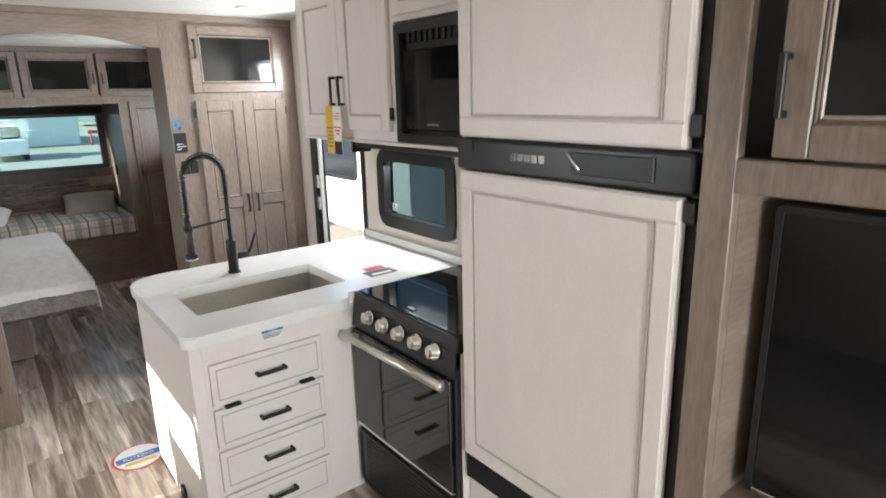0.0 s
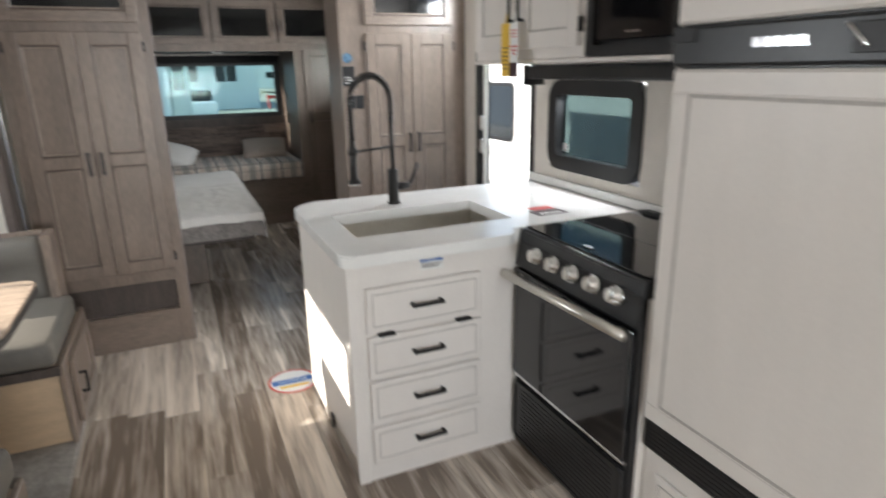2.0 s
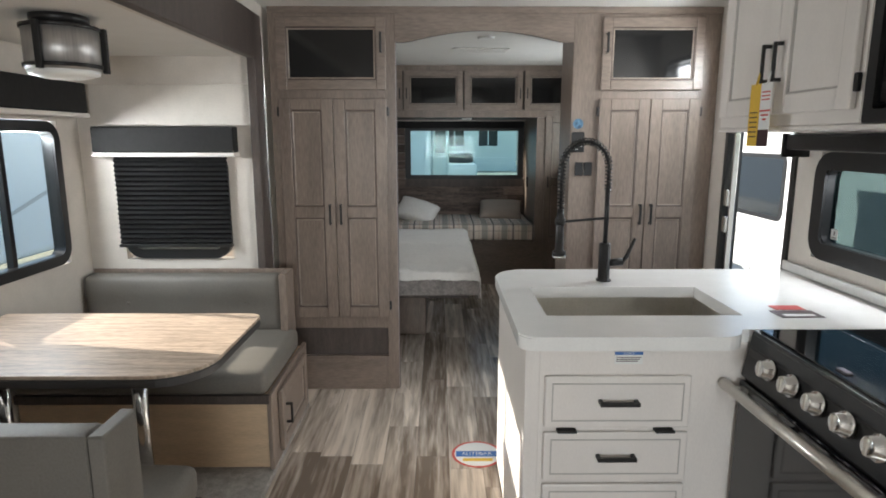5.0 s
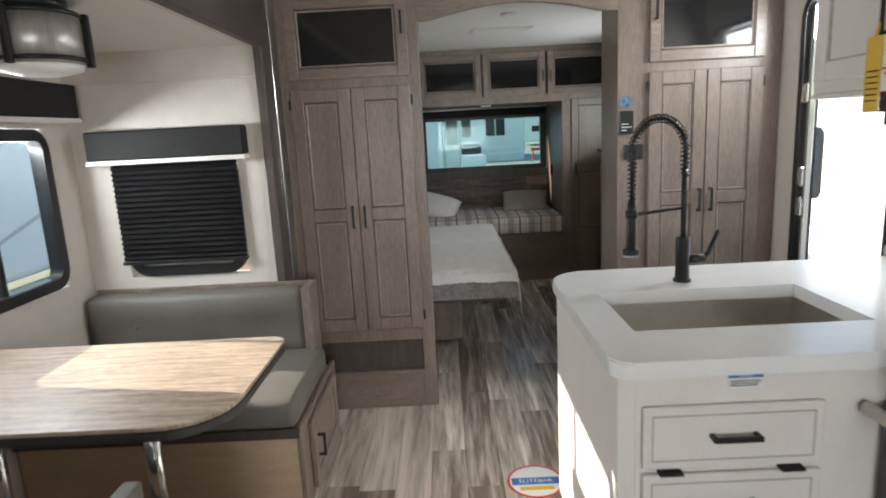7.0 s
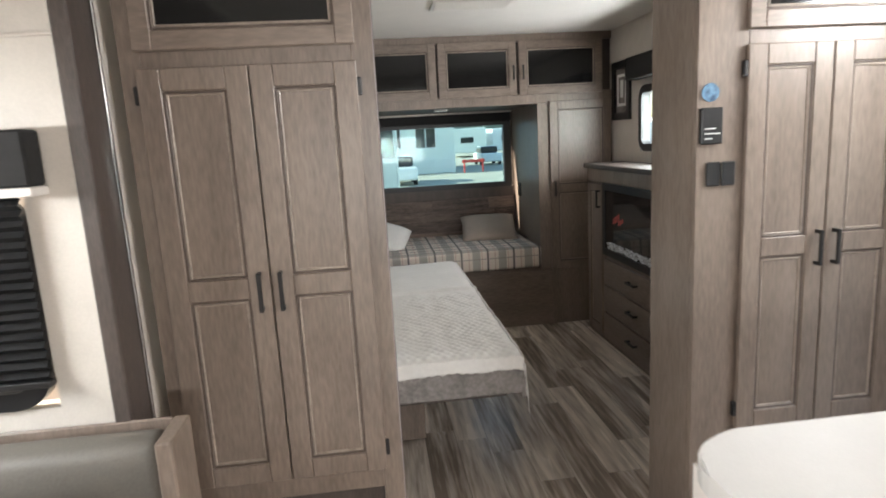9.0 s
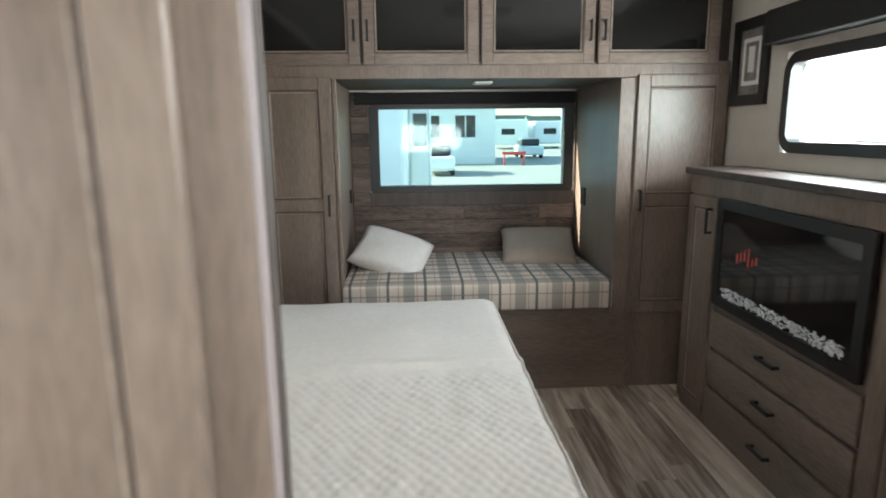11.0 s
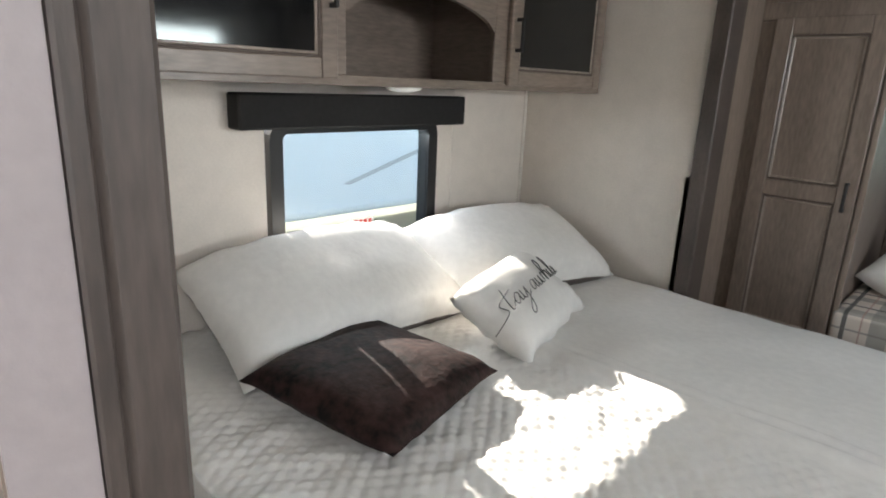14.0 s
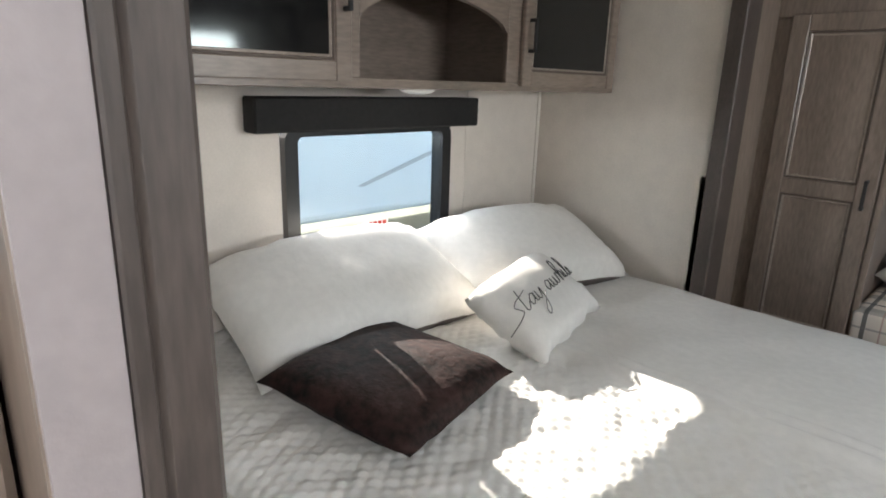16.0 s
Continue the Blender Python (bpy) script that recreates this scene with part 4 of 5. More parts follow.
def dinette():
    bench(3.972, 3.27, "dinette benches")
    bench(2.12, 2.52, "dinette benches", FABRIC)
    e = thing("dinette_table", (-.62, 3.03, .022), "wood-look dinette table on two chrome pedestal legs", "table")
    pts = [(-1.17, 2.60)]
    for cx, cy, rad, a0, a1 in ((-.26, 2.78, .18, 270, 360), (-.14, 3.23, .06, 0, 90)):
        pts += [(cx + rad * math.cos(radians(a0 + (a1 - a0) * k / 8)), cy + rad * math.sin(radians(a0 + (a1 - a0) * k / 8))) for k in range(9)]
    pts += [(-1.17, 3.29)]
    outline_prism("top", pts, .730, .742, TABLE, e, .002, 1)
    outline_prism("edge_band", [(x * .999, y) for x, y in pts], .700, .7295, DARKEDGE, e, .004)
    for x in (-.46, -.98):
        tube("leg", [(x, 2.95, .03), (x, 2.95, .70)], .027, CHROME, e, 18)
        tube("leg_socket", [(x, 2.95, .0225), (x, 2.95, .035)], [.085, .07], CHROME, e, 20)
        tube("top_socket", [(x, 2.95, .60), (x, 2.95, .699)], [.031, .034], BLACK, e, 18)
    # ceiling lamp
    e = thing("ceiling_lamp", (-.62, 2.97, 1.80), "drum ceiling lamp of brushed glass in black bands", "lamp")
    cx, cy = -.62, 2.97
    tube("mount", [(cx, cy, 1.884), (cx, cy, 1.86), (cx, cy, 1.858)], [.09, .09, .02], BLACK, e, 24)
    tube("drum", [(cx, cy, 1.842), (cx, cy, 1.705)], .115, FROST, e, 36)
    for z in (1.838, 1.712):
        tube("band", [(cx, cy, z), (cx, cy, z + .012)], .121, BLACK, e, 36)
    for a in range(3):
        w = Vector((math.cos(a * 2.1 + .5), math.sin(a * 2.1 + .5), 0)) * .128
        box("strap", cx + w.x - .010, cx + w.x + .010, cy + w.y - .010, cy + w.y + .010, 1.70, 1.852, BLACK, e, .003)
    tube("lens", [(cx, cy, 1.704), (cx, cy, 1.69), (cx, cy, 1.678)], [.112, .108, .06], LENS, e, 32)


# ---------------------------------------------------------------- bedroom
def pillow(name, centre, size, thick, rot, material, label, sag=0.0, category="pillow", back=None, spin=0.0, crease=0.0):
    """A stuffed pillow: two bulging skins that meet in a pinched seam."""
    bm = bmesh.new()
    n, m = 26, 18
    w, h = size
    grid = {}
    for s in (1, -1):
        for i in range(n + 1):
            for j in range(m + 1):
                u, v = 2 * i / n - 1, 2 * j / m - 1
                rim = (1 - abs(u) ** 3.2) * (1 - abs(v) ** 3.2)
                if rim < 1e-6 and s < 0:
                    grid[s, i, j] = grid[1, i, j]
                    continue
                pinch = 1 - .04 * (1 - u * u) * abs(v) ** 3
                pinch2 = 1 - .045 * (1 - v * v) * abs(u) ** 3
                p = Vector((u * w / 2 * pinch2, v * h / 2 * pinch, s * thick / 2 * max(0, rim) ** .46))
                k = noise.noise(p * 7 + Vector((centre[0] * 9, s * 3, 1)))
                p.z += .010 * k * rim - sag * u * u
                p.x += .006 * noise.noise(p * 11)
                if crease:
                    p.z += crease * (abs(noise.noise(Vector((p.x * 9 + 3, p.y * 22 + 4 * p.x, s)))) - .2) * (.35 + abs(u) ** 2)
                    p.y += crease * .8 * noise.noise(Vector((p.x * 16, p.y * 9, 5))) * abs(v)
                grid[s, i, j] = bm.verts.new(p)
        for i in range(n):
            for j in range(m):
                q = [grid[s, i, j], grid[s, i + 1, j], grid[s, i + 1, j + 1], grid[s, i, j + 1]]
                if len(set(q)) == 4:
                    f = bm.faces.new(q if s > 0 else q[::-1])
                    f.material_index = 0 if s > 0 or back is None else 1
    M = pose(*centre, *rot) @ Matrix.Rotation(radians(spin), 4, "Z")
    e = thing(name, centre, label, category, "pillows" if category == "pillow" else "")
    bmesh.ops.transform(bm, matrix=M, verts=bm.verts)
    make("cover", bm, [material] + ([back] if back else []), e, smooth=True)
    return e


def bed():
    X0, X1, Y0, Y1, Z = BEDHEAD + .01, .93, 4.585, 6.44, .63
    e = thing("bed", (0, 5.7, 0), "queen bed with white quilt turned over dark throw", "bed")
    box("base", X0, .57, 5.16, Y1, .0205, .44, WOOD, e, .004)
    # added dark slab: its colour gives the shade under the mattress overhang
    box("platform", X0, X1 - .06, Y0 + .05, Y1 - .01, .442, .468, DARKTRIM, e, .003)
    box("mattress", X0, X1 - .02, Y0 + .02, Y1 - .01, .47, Z - .03, SHEET, e, .05, 3)
    # quilt: a cloth laid over the top, near side and foot, with wrinkles and a diamond quilting
    bm = bmesh.new()
    nx, ny = 320, 260
    drop_s, drop_f = .06, .17
    Lx, Ly = (X1 - X0), (Y1 - Y0)
    rows = []
    for j in range(ny + 1):
        t = (Ly + drop_s) * j / ny
        row = []
        for i in range(nx + 1):
            s = (Lx + drop_f) * i / nx
            x, y, z = X0 + min(s, Lx), Y1 - min(t, Ly), Z
            over_f, over_s = max(0, s - Lx), max(0, t - Ly)
            r = .05
            # rounded mattress edges
            dx, dy = max(0, s - (Lx - r)), max(0, t - (Ly - r))
            if over_f or over_s:
                z -= max(over_f, over_s) + .10 * min(1, over_f / drop_f) * min(1, over_s / drop_s)
                x += .012 * math.sin(9 * t + 1) * min(1, over_f * 8) + .03 * min(1, over_f * 5)
                y -= .010 * math.sin(11 * s + .4) * min(1, over_s * 8) + .015 * min(1, over_s * 5)
            z -= .018 * (dx / r) ** 2 * (dx < r) + .018 * (dy / r) ** 2 * (dy < r)
            p = Vector((x, y, z))
            big = noise.noise(Vector((s * 2.2, t * 3.0, 4))) * .010 + noise.noise(Vector((s * 7, t * 5, 9))) * .005
            quilt = .0
            if t > .84:
                quilt = .0065 * min(1, (t - .84) * 12) * abs(math.sin((s + .7 * t) * 84 + .5 * math.sin(t * 23)) * math.sin((s - .7 * t) * 84 + .5 * math.sin(s * 17))) ** .6
                quilt += .009 * noise.noise(Vector((s * 15, t * 9, 2)))
            p.z += big * (0 if over_f or over_s else 1) + quilt
            fold = math.exp(-((t - .80 - .02 * math.sin(s * 2)) / .030) ** 2)
            p.z += .016 * fold + .006 * math.exp(-((t - .74 - .012 * math.sin(s * 3)) / .014) ** 2)
            row.append(bm.verts.new(p))
        rows.append(row)
    for a, b in zip(rows, rows[1:]):
        for k in range(nx):
            bm.faces.new((a[k], a[k + 1], b[k + 1], b[k]))
    bmesh.ops.recalc_face_normals(bm, faces=bm.faces)
    q = make("quilt", bm, SHEET, e, smooth=True, label="white quilted bed cover")
    so = q.modifiers.new("thickness", "SOLIDIFY")
    so.thickness = .006
    # darker throw under the quilt's hem
    boxes("under_throw", [(-.1, X1 + .006, Y0 + .002, Y0 + .018, .47, .58), (X1 - .012, X1 + .008, Y0, Y1, .45, .55)], GREYCLOTH, e, .006)
    # the bed pillows' lower skin is dark, the upper one white
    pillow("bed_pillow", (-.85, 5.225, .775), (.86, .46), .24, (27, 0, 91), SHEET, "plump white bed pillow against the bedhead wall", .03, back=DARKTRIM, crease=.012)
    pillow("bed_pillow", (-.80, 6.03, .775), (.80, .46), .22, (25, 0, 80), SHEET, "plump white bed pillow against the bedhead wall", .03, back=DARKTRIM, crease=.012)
    pillow("dark_cushion", (-.45, 5.05, .688), (.45, .47), .11, (0, 4, 13), DARKCLOTH, "dark brown crushed velvet cushion on the bed", category="cushion", crease=.006)
    c, rot, spin = (-.475, 5.665, .728), (29, 0, 92), 12
    st = pillow("lettered_cushion", c, (.46, .31), .14, rot, SHEET, "small white cushion with handwritten black lettering", category="cushion", spin=spin, crease=.022)
    script_on(st, pose(*c, *rot) @ Matrix.Rotation(radians(spin), 4, "Z"))


def script_on(parent, m):
    """Looping pen strokes that read "stay awhile", laid on the cushion's bulge."""
    ESS = ((-.9, -.3), (-.2, -.15), (.35, .15), (.1, .6), (-.1, .95), (.15, 1.2), (.45, 1.3))
    TEE = ((0, 2.0), (-.05, 1.0), (0, .1), (.3, .05), (.6, .5))
    TEE_BAR = ((-.55, 1.25), (.1, 1.35), (.8, 1.5))
    AY = ((.75, .8), (.4, .95), (.05, .5), (.2, .05), (.6, .4), (.75, .9), (.7, .2), (.9, .05), (1.1, .4))
    WY = ((0, .9), (.05, .2), (.35, .05), (.7, .9), (.65, 0), (.4, -1.0), (0, -1.4), (-.1, -1.0), (.6, -.2), (1.2, .3))
    DOUBLE = ((0, .9), (.1, .1), (.4, .1), (.55, .85), (.6, .1), (.95, .15), (1.1, .95), (1.35, .8))
    AITCH = ((0, .3), (.5, 1.7), (.35, 2.3), (.12, 1.9), (.05, 0), (.15, .6), (.45, .95), (.6, .6), (.6, .05), (.85, .2))
    EYE = ((0, .9), (-.02, .15), (.2, .02), (.4, .3))
    ELL = ((0, .2), (.5, 1.7), (.4, 2.4), (.15, 1.9), (.1, .15), (.35, .03), (.6, .3))
    EE = ((0, .3), (.45, .65), (.3, .95), (.02, .6), (.15, .05), (.7, .25))
    rows, x = [], -4.6
    for letter, step in ((ESS, .75), (TEE_BAR, 0), (TEE, .65), (AY, 1.05), (WY, 1.55), (AY, 1.05), (DOUBLE, 1.4), (AITCH, .9), (EYE, .45), (ELL, .65), (EE, .7)):
        rows.append([(x + u + .28 * v, v - .45) for u, v in letter])
        x += step
    for row in rows:
        p = [Vector(q) for q in row]
        p = [p[0]] + p + [p[-1]]
        line = []
        for k in range(1, len(p) - 2):
            for f in range(6):
                t = f / 6
                q = .5 * (2 * p[k] + (p[k + 1] - p[k - 1]) * t + (2 * p[k - 1] - 5 * p[k] + 4 * p[k + 1] - p[k + 2]) * t * t + (3 * p[k] - p[k - 1] - 3 * p[k + 1] + p[k + 2]) * t ** 3)
                line.append(q)
        line.append(p[-1])
        pts = []
        for q in line:
            px, py = q.x * .042, q.y * .037 - .005
            u, w = max(-1, min(1, px / .23)), max(-1, min(1, py / .155))
            rim = max(0, (1 - abs(u) ** 3.2) * (1 - abs(w) ** 3.2))
            pts.append(m @ Vector((px, py, .075 * rim ** .46 + .010)))
        tube("pen_stroke", pts, .0017, BLACK, parent, 5)


def bunk():
    # plank-clad niche with a padded bench
    at = YM(FRONT)
    e = thing("front_closet_unit", (.95, FRONT, 0), "stained wood closet and locker wall round a bunk", "cabinet")
    L, R = LEFT + .004, RIGHT - .004
    nx0, nx1 = .15, 1.66
    boxes("face_frame", [(L, -.20, FRONT, FRONT + .025, .431, 1.675), (.17, nx0 + .04, FRONT, FRONT + .025, .46, 1.675), (nx1 - .03, 1.724, FRONT, FRONT + .025, .441, 1.675), (L, R, FRONT, FRONT + .025, 1.676, 1.755), (L, R, FRONT, FRONT + .025, 2.115, 2.168), (L, .17, FRONT, FRONT + .025, 0, .43), (nx1 - .03, R, FRONT, FRONT + .025, 0, .44)], WOOD, e, .002)
    many("niche_side", [(nx0, nx0 + .018, FRONT + .026, NICHE, 0, 1.676), (nx1 - .018, nx1, FRONT + .026, NICHE, 0, 1.676)], WOOD, e, 0)
    boxes("closet_back", [(L, nx0 - .001, FRONT + .027, FRONT + .045, 0, 1.70), (nx1 + .001, R, FRONT + .027, FRONT + .045, 0, 1.70)], DARKTRIM, e, 0)
    box("niche_top", nx0 + .019, nx1 - .019, FRONT + .026, NICHE, 1.678, 1.70, DARKTRIM, e, 0)
    boxes("locker_body", [(L, R, FRONT + .03, FRONT + .5, 1.71, 2.16)], DARKTRIM, e, 0)
    door(e, at, -.21, .165, .435, 1.685, WOOD, GLAZE, rail=1.05, grip=(.135, 1.05, .11))
    door(e, at, 1.715, 2.185, .435, 1.69, WOOD, GLAZE, rail=1.05, grip=(1.745, 1.05, .11))
    for k, (a, b) in enumerate(((-.22, .315), (.33, .90), (.915, 1.48), (1.50, 2.12))):
        door(e, at, a, b, 1.74, 2.12, WOODH, GLAZE, panel=SMOKED, stile=.055, grip=((b - .025) if k in (0, 2) else (a + .025), 1.90, .10), name="locker_door", label="framed locker door with dark smoked glass")
    b = thing("bunk_bench", (.9, 7.2, 0), "built-in bunk base with plaid upholstered cushion", "bench")
    box("base", nx0 + .02, nx1 - .02, FRONT + .012, NICHE - .03, 0, .455, WOODH, b, .003)
    box("base_board", -.20, nx1 + .06, FRONT - .004, FRONT - .0005, .0, .43, WOODH, b, .002)
    cushion("cushion", nx0 + .022, nx1 - .022, FRONT - .015, NICHE - .03, .457, .62, PLAID, b, .006, .022)
    pillow("white_throw_cushion", (.43, 7.22, .705), (.44, .34), .16, (30, 16, -12), SHEET, "white throw cushion leaning in the bunk corner", category="cushion")
    pillow("beige_throw_cushion", (1.34, 7.37, .70), (.46, .38), .12, (26, 0, -6), BEIGE, "oatmeal throw cushion leaning on the plank wall", category="cushion")
    tagged(box("bunk_light", .90, 1.0, 7.0, 7.1, 1.664, 1.677, LENS, None, .006), "small round white niche lamp", "lamp")
    boxes_o = [(nx0 + .019, nx0 + .03, 7.45, 7.52, .98, 1.06), (nx1 - .03, nx1 - .019, 7.40, 7.48, .95, 1.06)]
    for r in boxes_o:
        tagged(box("wall_socket", *r, BLACKPL, None, .003), "black socket plate in the bunk niche", "socket", "niche sockets")


def bedside():
    # lockers above the bedhead
    X = -.755
    e = thing("overbed_cabinet", (-.94, 5.5, 1.38), "stained wood overhead cabinet with arched open shelf", "cabinet")
    at = XP(X)
    Y0, Y1 = 4.465, BEDEND - .004
    Z0, Z1 = 1.378, 1.895
    boxes("carcass", [(BEDHEAD + .004, X - .02, Y0, 5.16, Z0 + .02, Z1), (BEDHEAD + .004, X - .02, 5.84, Y1, Z0 + .02, Z1), (BEDHEAD + .004, BEDHEAD + .02, 5.16, 5.84, Z0 + .02, Z1), (BEDHEAD + .004, X - .02, Y0, Y1, Z0, Z0 + .019)], WOODH, e, 0)
    boxes("face_frame", [(X - .019, X, Y0, Y1, Z0, 1.405), (X - .019, X, Y0, Y1, 1.86, Z1), (X - .019, X, 5.135, 5.185, 1.405, 1.86), (X - .019, X, 5.79, 5.86, 1.405, 1.86), (X - .019, X, Y1 - .05, Y1, 1.405, 1.86)], WOODH, e, .002)
    bm = bmesh.new()
    n = 20
    a, b = [], []
    for i in range(n + 1):
        u = i / n
        y = 5.186 + (5.789 - 5.186) * u
        z = 1.56 + .085 * math.sin(math.pi * u) ** .6
        a.append((bm.verts.new((X - .001, y, z)), bm.verts.new((X - .018, y, z))))
        b.append((bm.verts.new((X - .001, y, 1.859)), bm.verts.new((X - .018, y, 1.859))))
    for i in range(n):
        bm.faces.new((a[i][0], a[i + 1][0], b[i + 1][0], b[i][0]))
        bm.faces.new((a[i][1], b[i][1], b[i + 1][1], a[i + 1][1]))
        bm.faces.new((a[i][0], a[i][1], a[i + 1][1], a[i + 1][0]))
    bmesh.ops.recalc_face_normals(bm, faces=bm.faces)
    make("shelf_arch", bm, WOODH, e)
    door(e, at, 4.60, 5.145, 1.395, 1.88, WOODH, GLAZE, panel=SMOKED, stile=.05, grip=(5.122, 1.62, .11), label="cabinet door with dark smoked glass")
    door(e, at, 5.852, 6.44, 1.395, 1.88, WOODH, GLAZE, panel=SMOKED, stile=.05, grip=(5.878, 1.56, .11), label="cabinet door with dark smoked glass")
    bm = bmesh.new()
    bmesh.ops.create_cone(bm, cap_ends=True, segments=24, radius1=.028, radius2=.026, depth=.01, matrix=pose(BEDHEAD + .026, 5.36, 1.52, 0, 90))
    tagged(make("shelf_socket", bm, BLACKPL), "round black socket in the open shelf", "socket")
    tagged(box("shelf_outlet", BEDHEAD + .021, BEDHEAD + .032, 5.20, 5.26, 1.45, 1.56, BLACKPL, None, .003), "black outlet plate in the open shelf", "socket")
    bm = bmesh.new()
    bmesh.ops.create_uvsphere(bm, u_segments=24, v_segments=12, radius=1, matrix=Matrix.LocRotScale((-.90, 5.52, 1.377), None, (.06, .06, .018)))
    tagged(make("cabinet_light", bm, LENS, smooth=True), "small domed white light under the cabinet", "lamp")


def dresser():
    X, Y0, Y1, Z = 1.936, 4.62, 6.62, 1.235
    e = thing("dresser", (2.06, 5.6, 0), "stained wood dresser with electric fireplace and drawers", "dresser")
    box("body", X + .016, RIGHT - .006, Y0 + .01, Y1 - .01, 0, Z - .035, WOOD, e, .002)
    box("top", X - .03, RIGHT - .005, Y0, Y1, Z - .032, Z, DARKTRIM, e, .006, 2)
    at = XM(X + .014)
    boxes("face_frame", [at(Y0 + .01, Y1 - .01, Z - .12, Z - .034, .002, .013), at(6.30, 6.33, .03, Z - .12, .002, .012), at(5.33, 5.36, .03, Z - .12, .002, .012)], WOOD, e, .002)
    door(e, at, 6.335, 6.60, .05, 1.10, WOOD, GLAZE, stile=.05, grip=(6.365, 1.0, .12))
    door(e, at, 4.66, 5.325, .05, 1.10, WOOD, GLAZE, stile=.055, hinge=5.330)
    for k in range(3):
        z0 = .045 + .19 * k
        d = box("drawer", *at(5.365, 6.295, z0, z0 + .175, .002, .020), WOODH, e, .005, 2)
        handle(d, at_shift(at, .02), 5.83, z0 + .10, .12, False)
    f = thing("electric_fireplace", (X, 5.83, .63), "black glass electric fireplace with crushed glass bed", "fireplace")
    box("housing", *at(5.37, 6.29, .635, 1.115, .014, .028), BLACKPL, f, .003)
    ring("surround", at, 5.37, 6.29, .635, 1.115, .006, .045, .029, .034, BLACKPL, f)
    box("glass", *at(5.41, 6.25, .675, 1.075, .029, .031), GLOSS, f, 0)
    bm = bmesh.new()
    rnd = random.Random(4)
    for k in range(460):
        y, z = 5.45 + .76 * rnd.random(), .688 + .045 * rnd.random()
        bmesh.ops.create_icosphere(bm, subdivisions=1, radius=.004 + .005 * rnd.random(), matrix=Matrix.LocRotScale((X - .019, y, z), Euler((rnd.random() * 6, rnd.random() * 6, 0)), (.5, 1, 1)))
    tagged(make("crushed_glass_bed", bm, CRYSTAL, f), "band of clear crushed glass", kind="stuff")
    boxes("flame_mark", [at(6.10 - .028 * k, 6.115 - .028 * k, .86 + .01 * (k % 3), .90 + .012 * (k % 4), .0311, .0314) for k in range(6)], RED, f, 0)
    p = thing("framed_picture", (RIGHT, 6.60, 1.70), "square print in a wide black frame", "picture")
    at = XM(RIGHT)
    ring("frame", at, 6.465, 6.765, 1.525, 1.93, .004, .05, .002, .022, BLACKPL, p)
    box("print", *at(6.51, 6.72, 1.57, 1.885, .002, .008), GREYCLOTH, p, 0)
    ring("print_border", at, 6.54, 6.69, 1.62, 1.84, .003, .02, .0082, .0092, PAPER, p)
    box("print_field", *at(6.59, 6.64, 1.68, 1.80, .0082, .0092), PAPER, p, 0)


def ceiling_fittings():
    for x, y in ((1.25, 3.6), (1.75, 3.75), (1.0, 5.2), (1.6, 5.0)):
        bm = bmesh.new()
        bmesh.ops.create_cone(bm, cap_ends=True, segments=28, radius1=.055, radius2=.065, depth=.012, matrix=pose(x, y, CEILING - .0065))
        bmesh.ops.bevel(bm, geom=bm.edges[:], offset=.002, segments=1, affect="EDGES")
        tagged(make("ceiling_puck_light", bm, LENS), "round white flush ceiling light", "lamp", "flush ceiling lights")
    e = thing("ceiling_vent", (1.0, 5.8, CEILING - .012), "white louvred air register in the bedroom ceiling", "vent")
    box("frame", .78, 1.22, 5.70, 5.92, CEILING - .012, CEILING - .001, CEIL, e, .003)
    boxes("louvre", [(.80, 1.20, 5.72 + .022 * k, 5.732 + .022 * k, CEILING - .016, CEILING - .0125) for k in range(8)], CEIL, e, .001)
    e = tagged(outline_prism("floor_decal", [(.85 + .12 * math.cos(k * math.tau / 32), 3.44 + .12 * math.sin(k * math.tau / 32)) for k in range(32)], .0004, .0012, RED, bev=0), "round printed floor sticker with red rim", "sticker")
    outline_prism("decal_field", [(.85 + .108 * math.cos(k * math.tau / 32), 3.44 + .108 * math.sin(k * math.tau / 32)) for k in range(32)], .0013, .0016, PAPER, e, 0)
    boxes("decal_band", [(.75, .95, 3.415, 3.465, .0017, .0020)], BLUE, e, 0)
    writing("ELITEBAR", pose(.85, 3.44, .0021), .034, PAPER, "decal_lettering", e, .0001)
    boxes("decal_arc", [(.78, .92, 3.375, 3.40, .0017, .0020)], YELLOW, e, 0)


# ---------------------------------------------------------------- outdoors
def trailer(x0, x1, y0, y1, z0, z1, label, stripe=None):
    e = thing("travel_trailer", ((x0 + x1) / 2, (y0 + y1) / 2, -.95), label, "trailer")
    box("body", x0, x1, y0, y1, z0, z1, FIBRE, e, .12, 3)
    for y in (y0 + (y1 - y0) * .16, y0 + (y1 - y0) * .22):
        for x in (x0 + .1, x1 - .1):
            tube("wheel", [(x - .1, y, -.61), (x + .1, y, -.61)], .34, TYRE, e, 20)
    return e


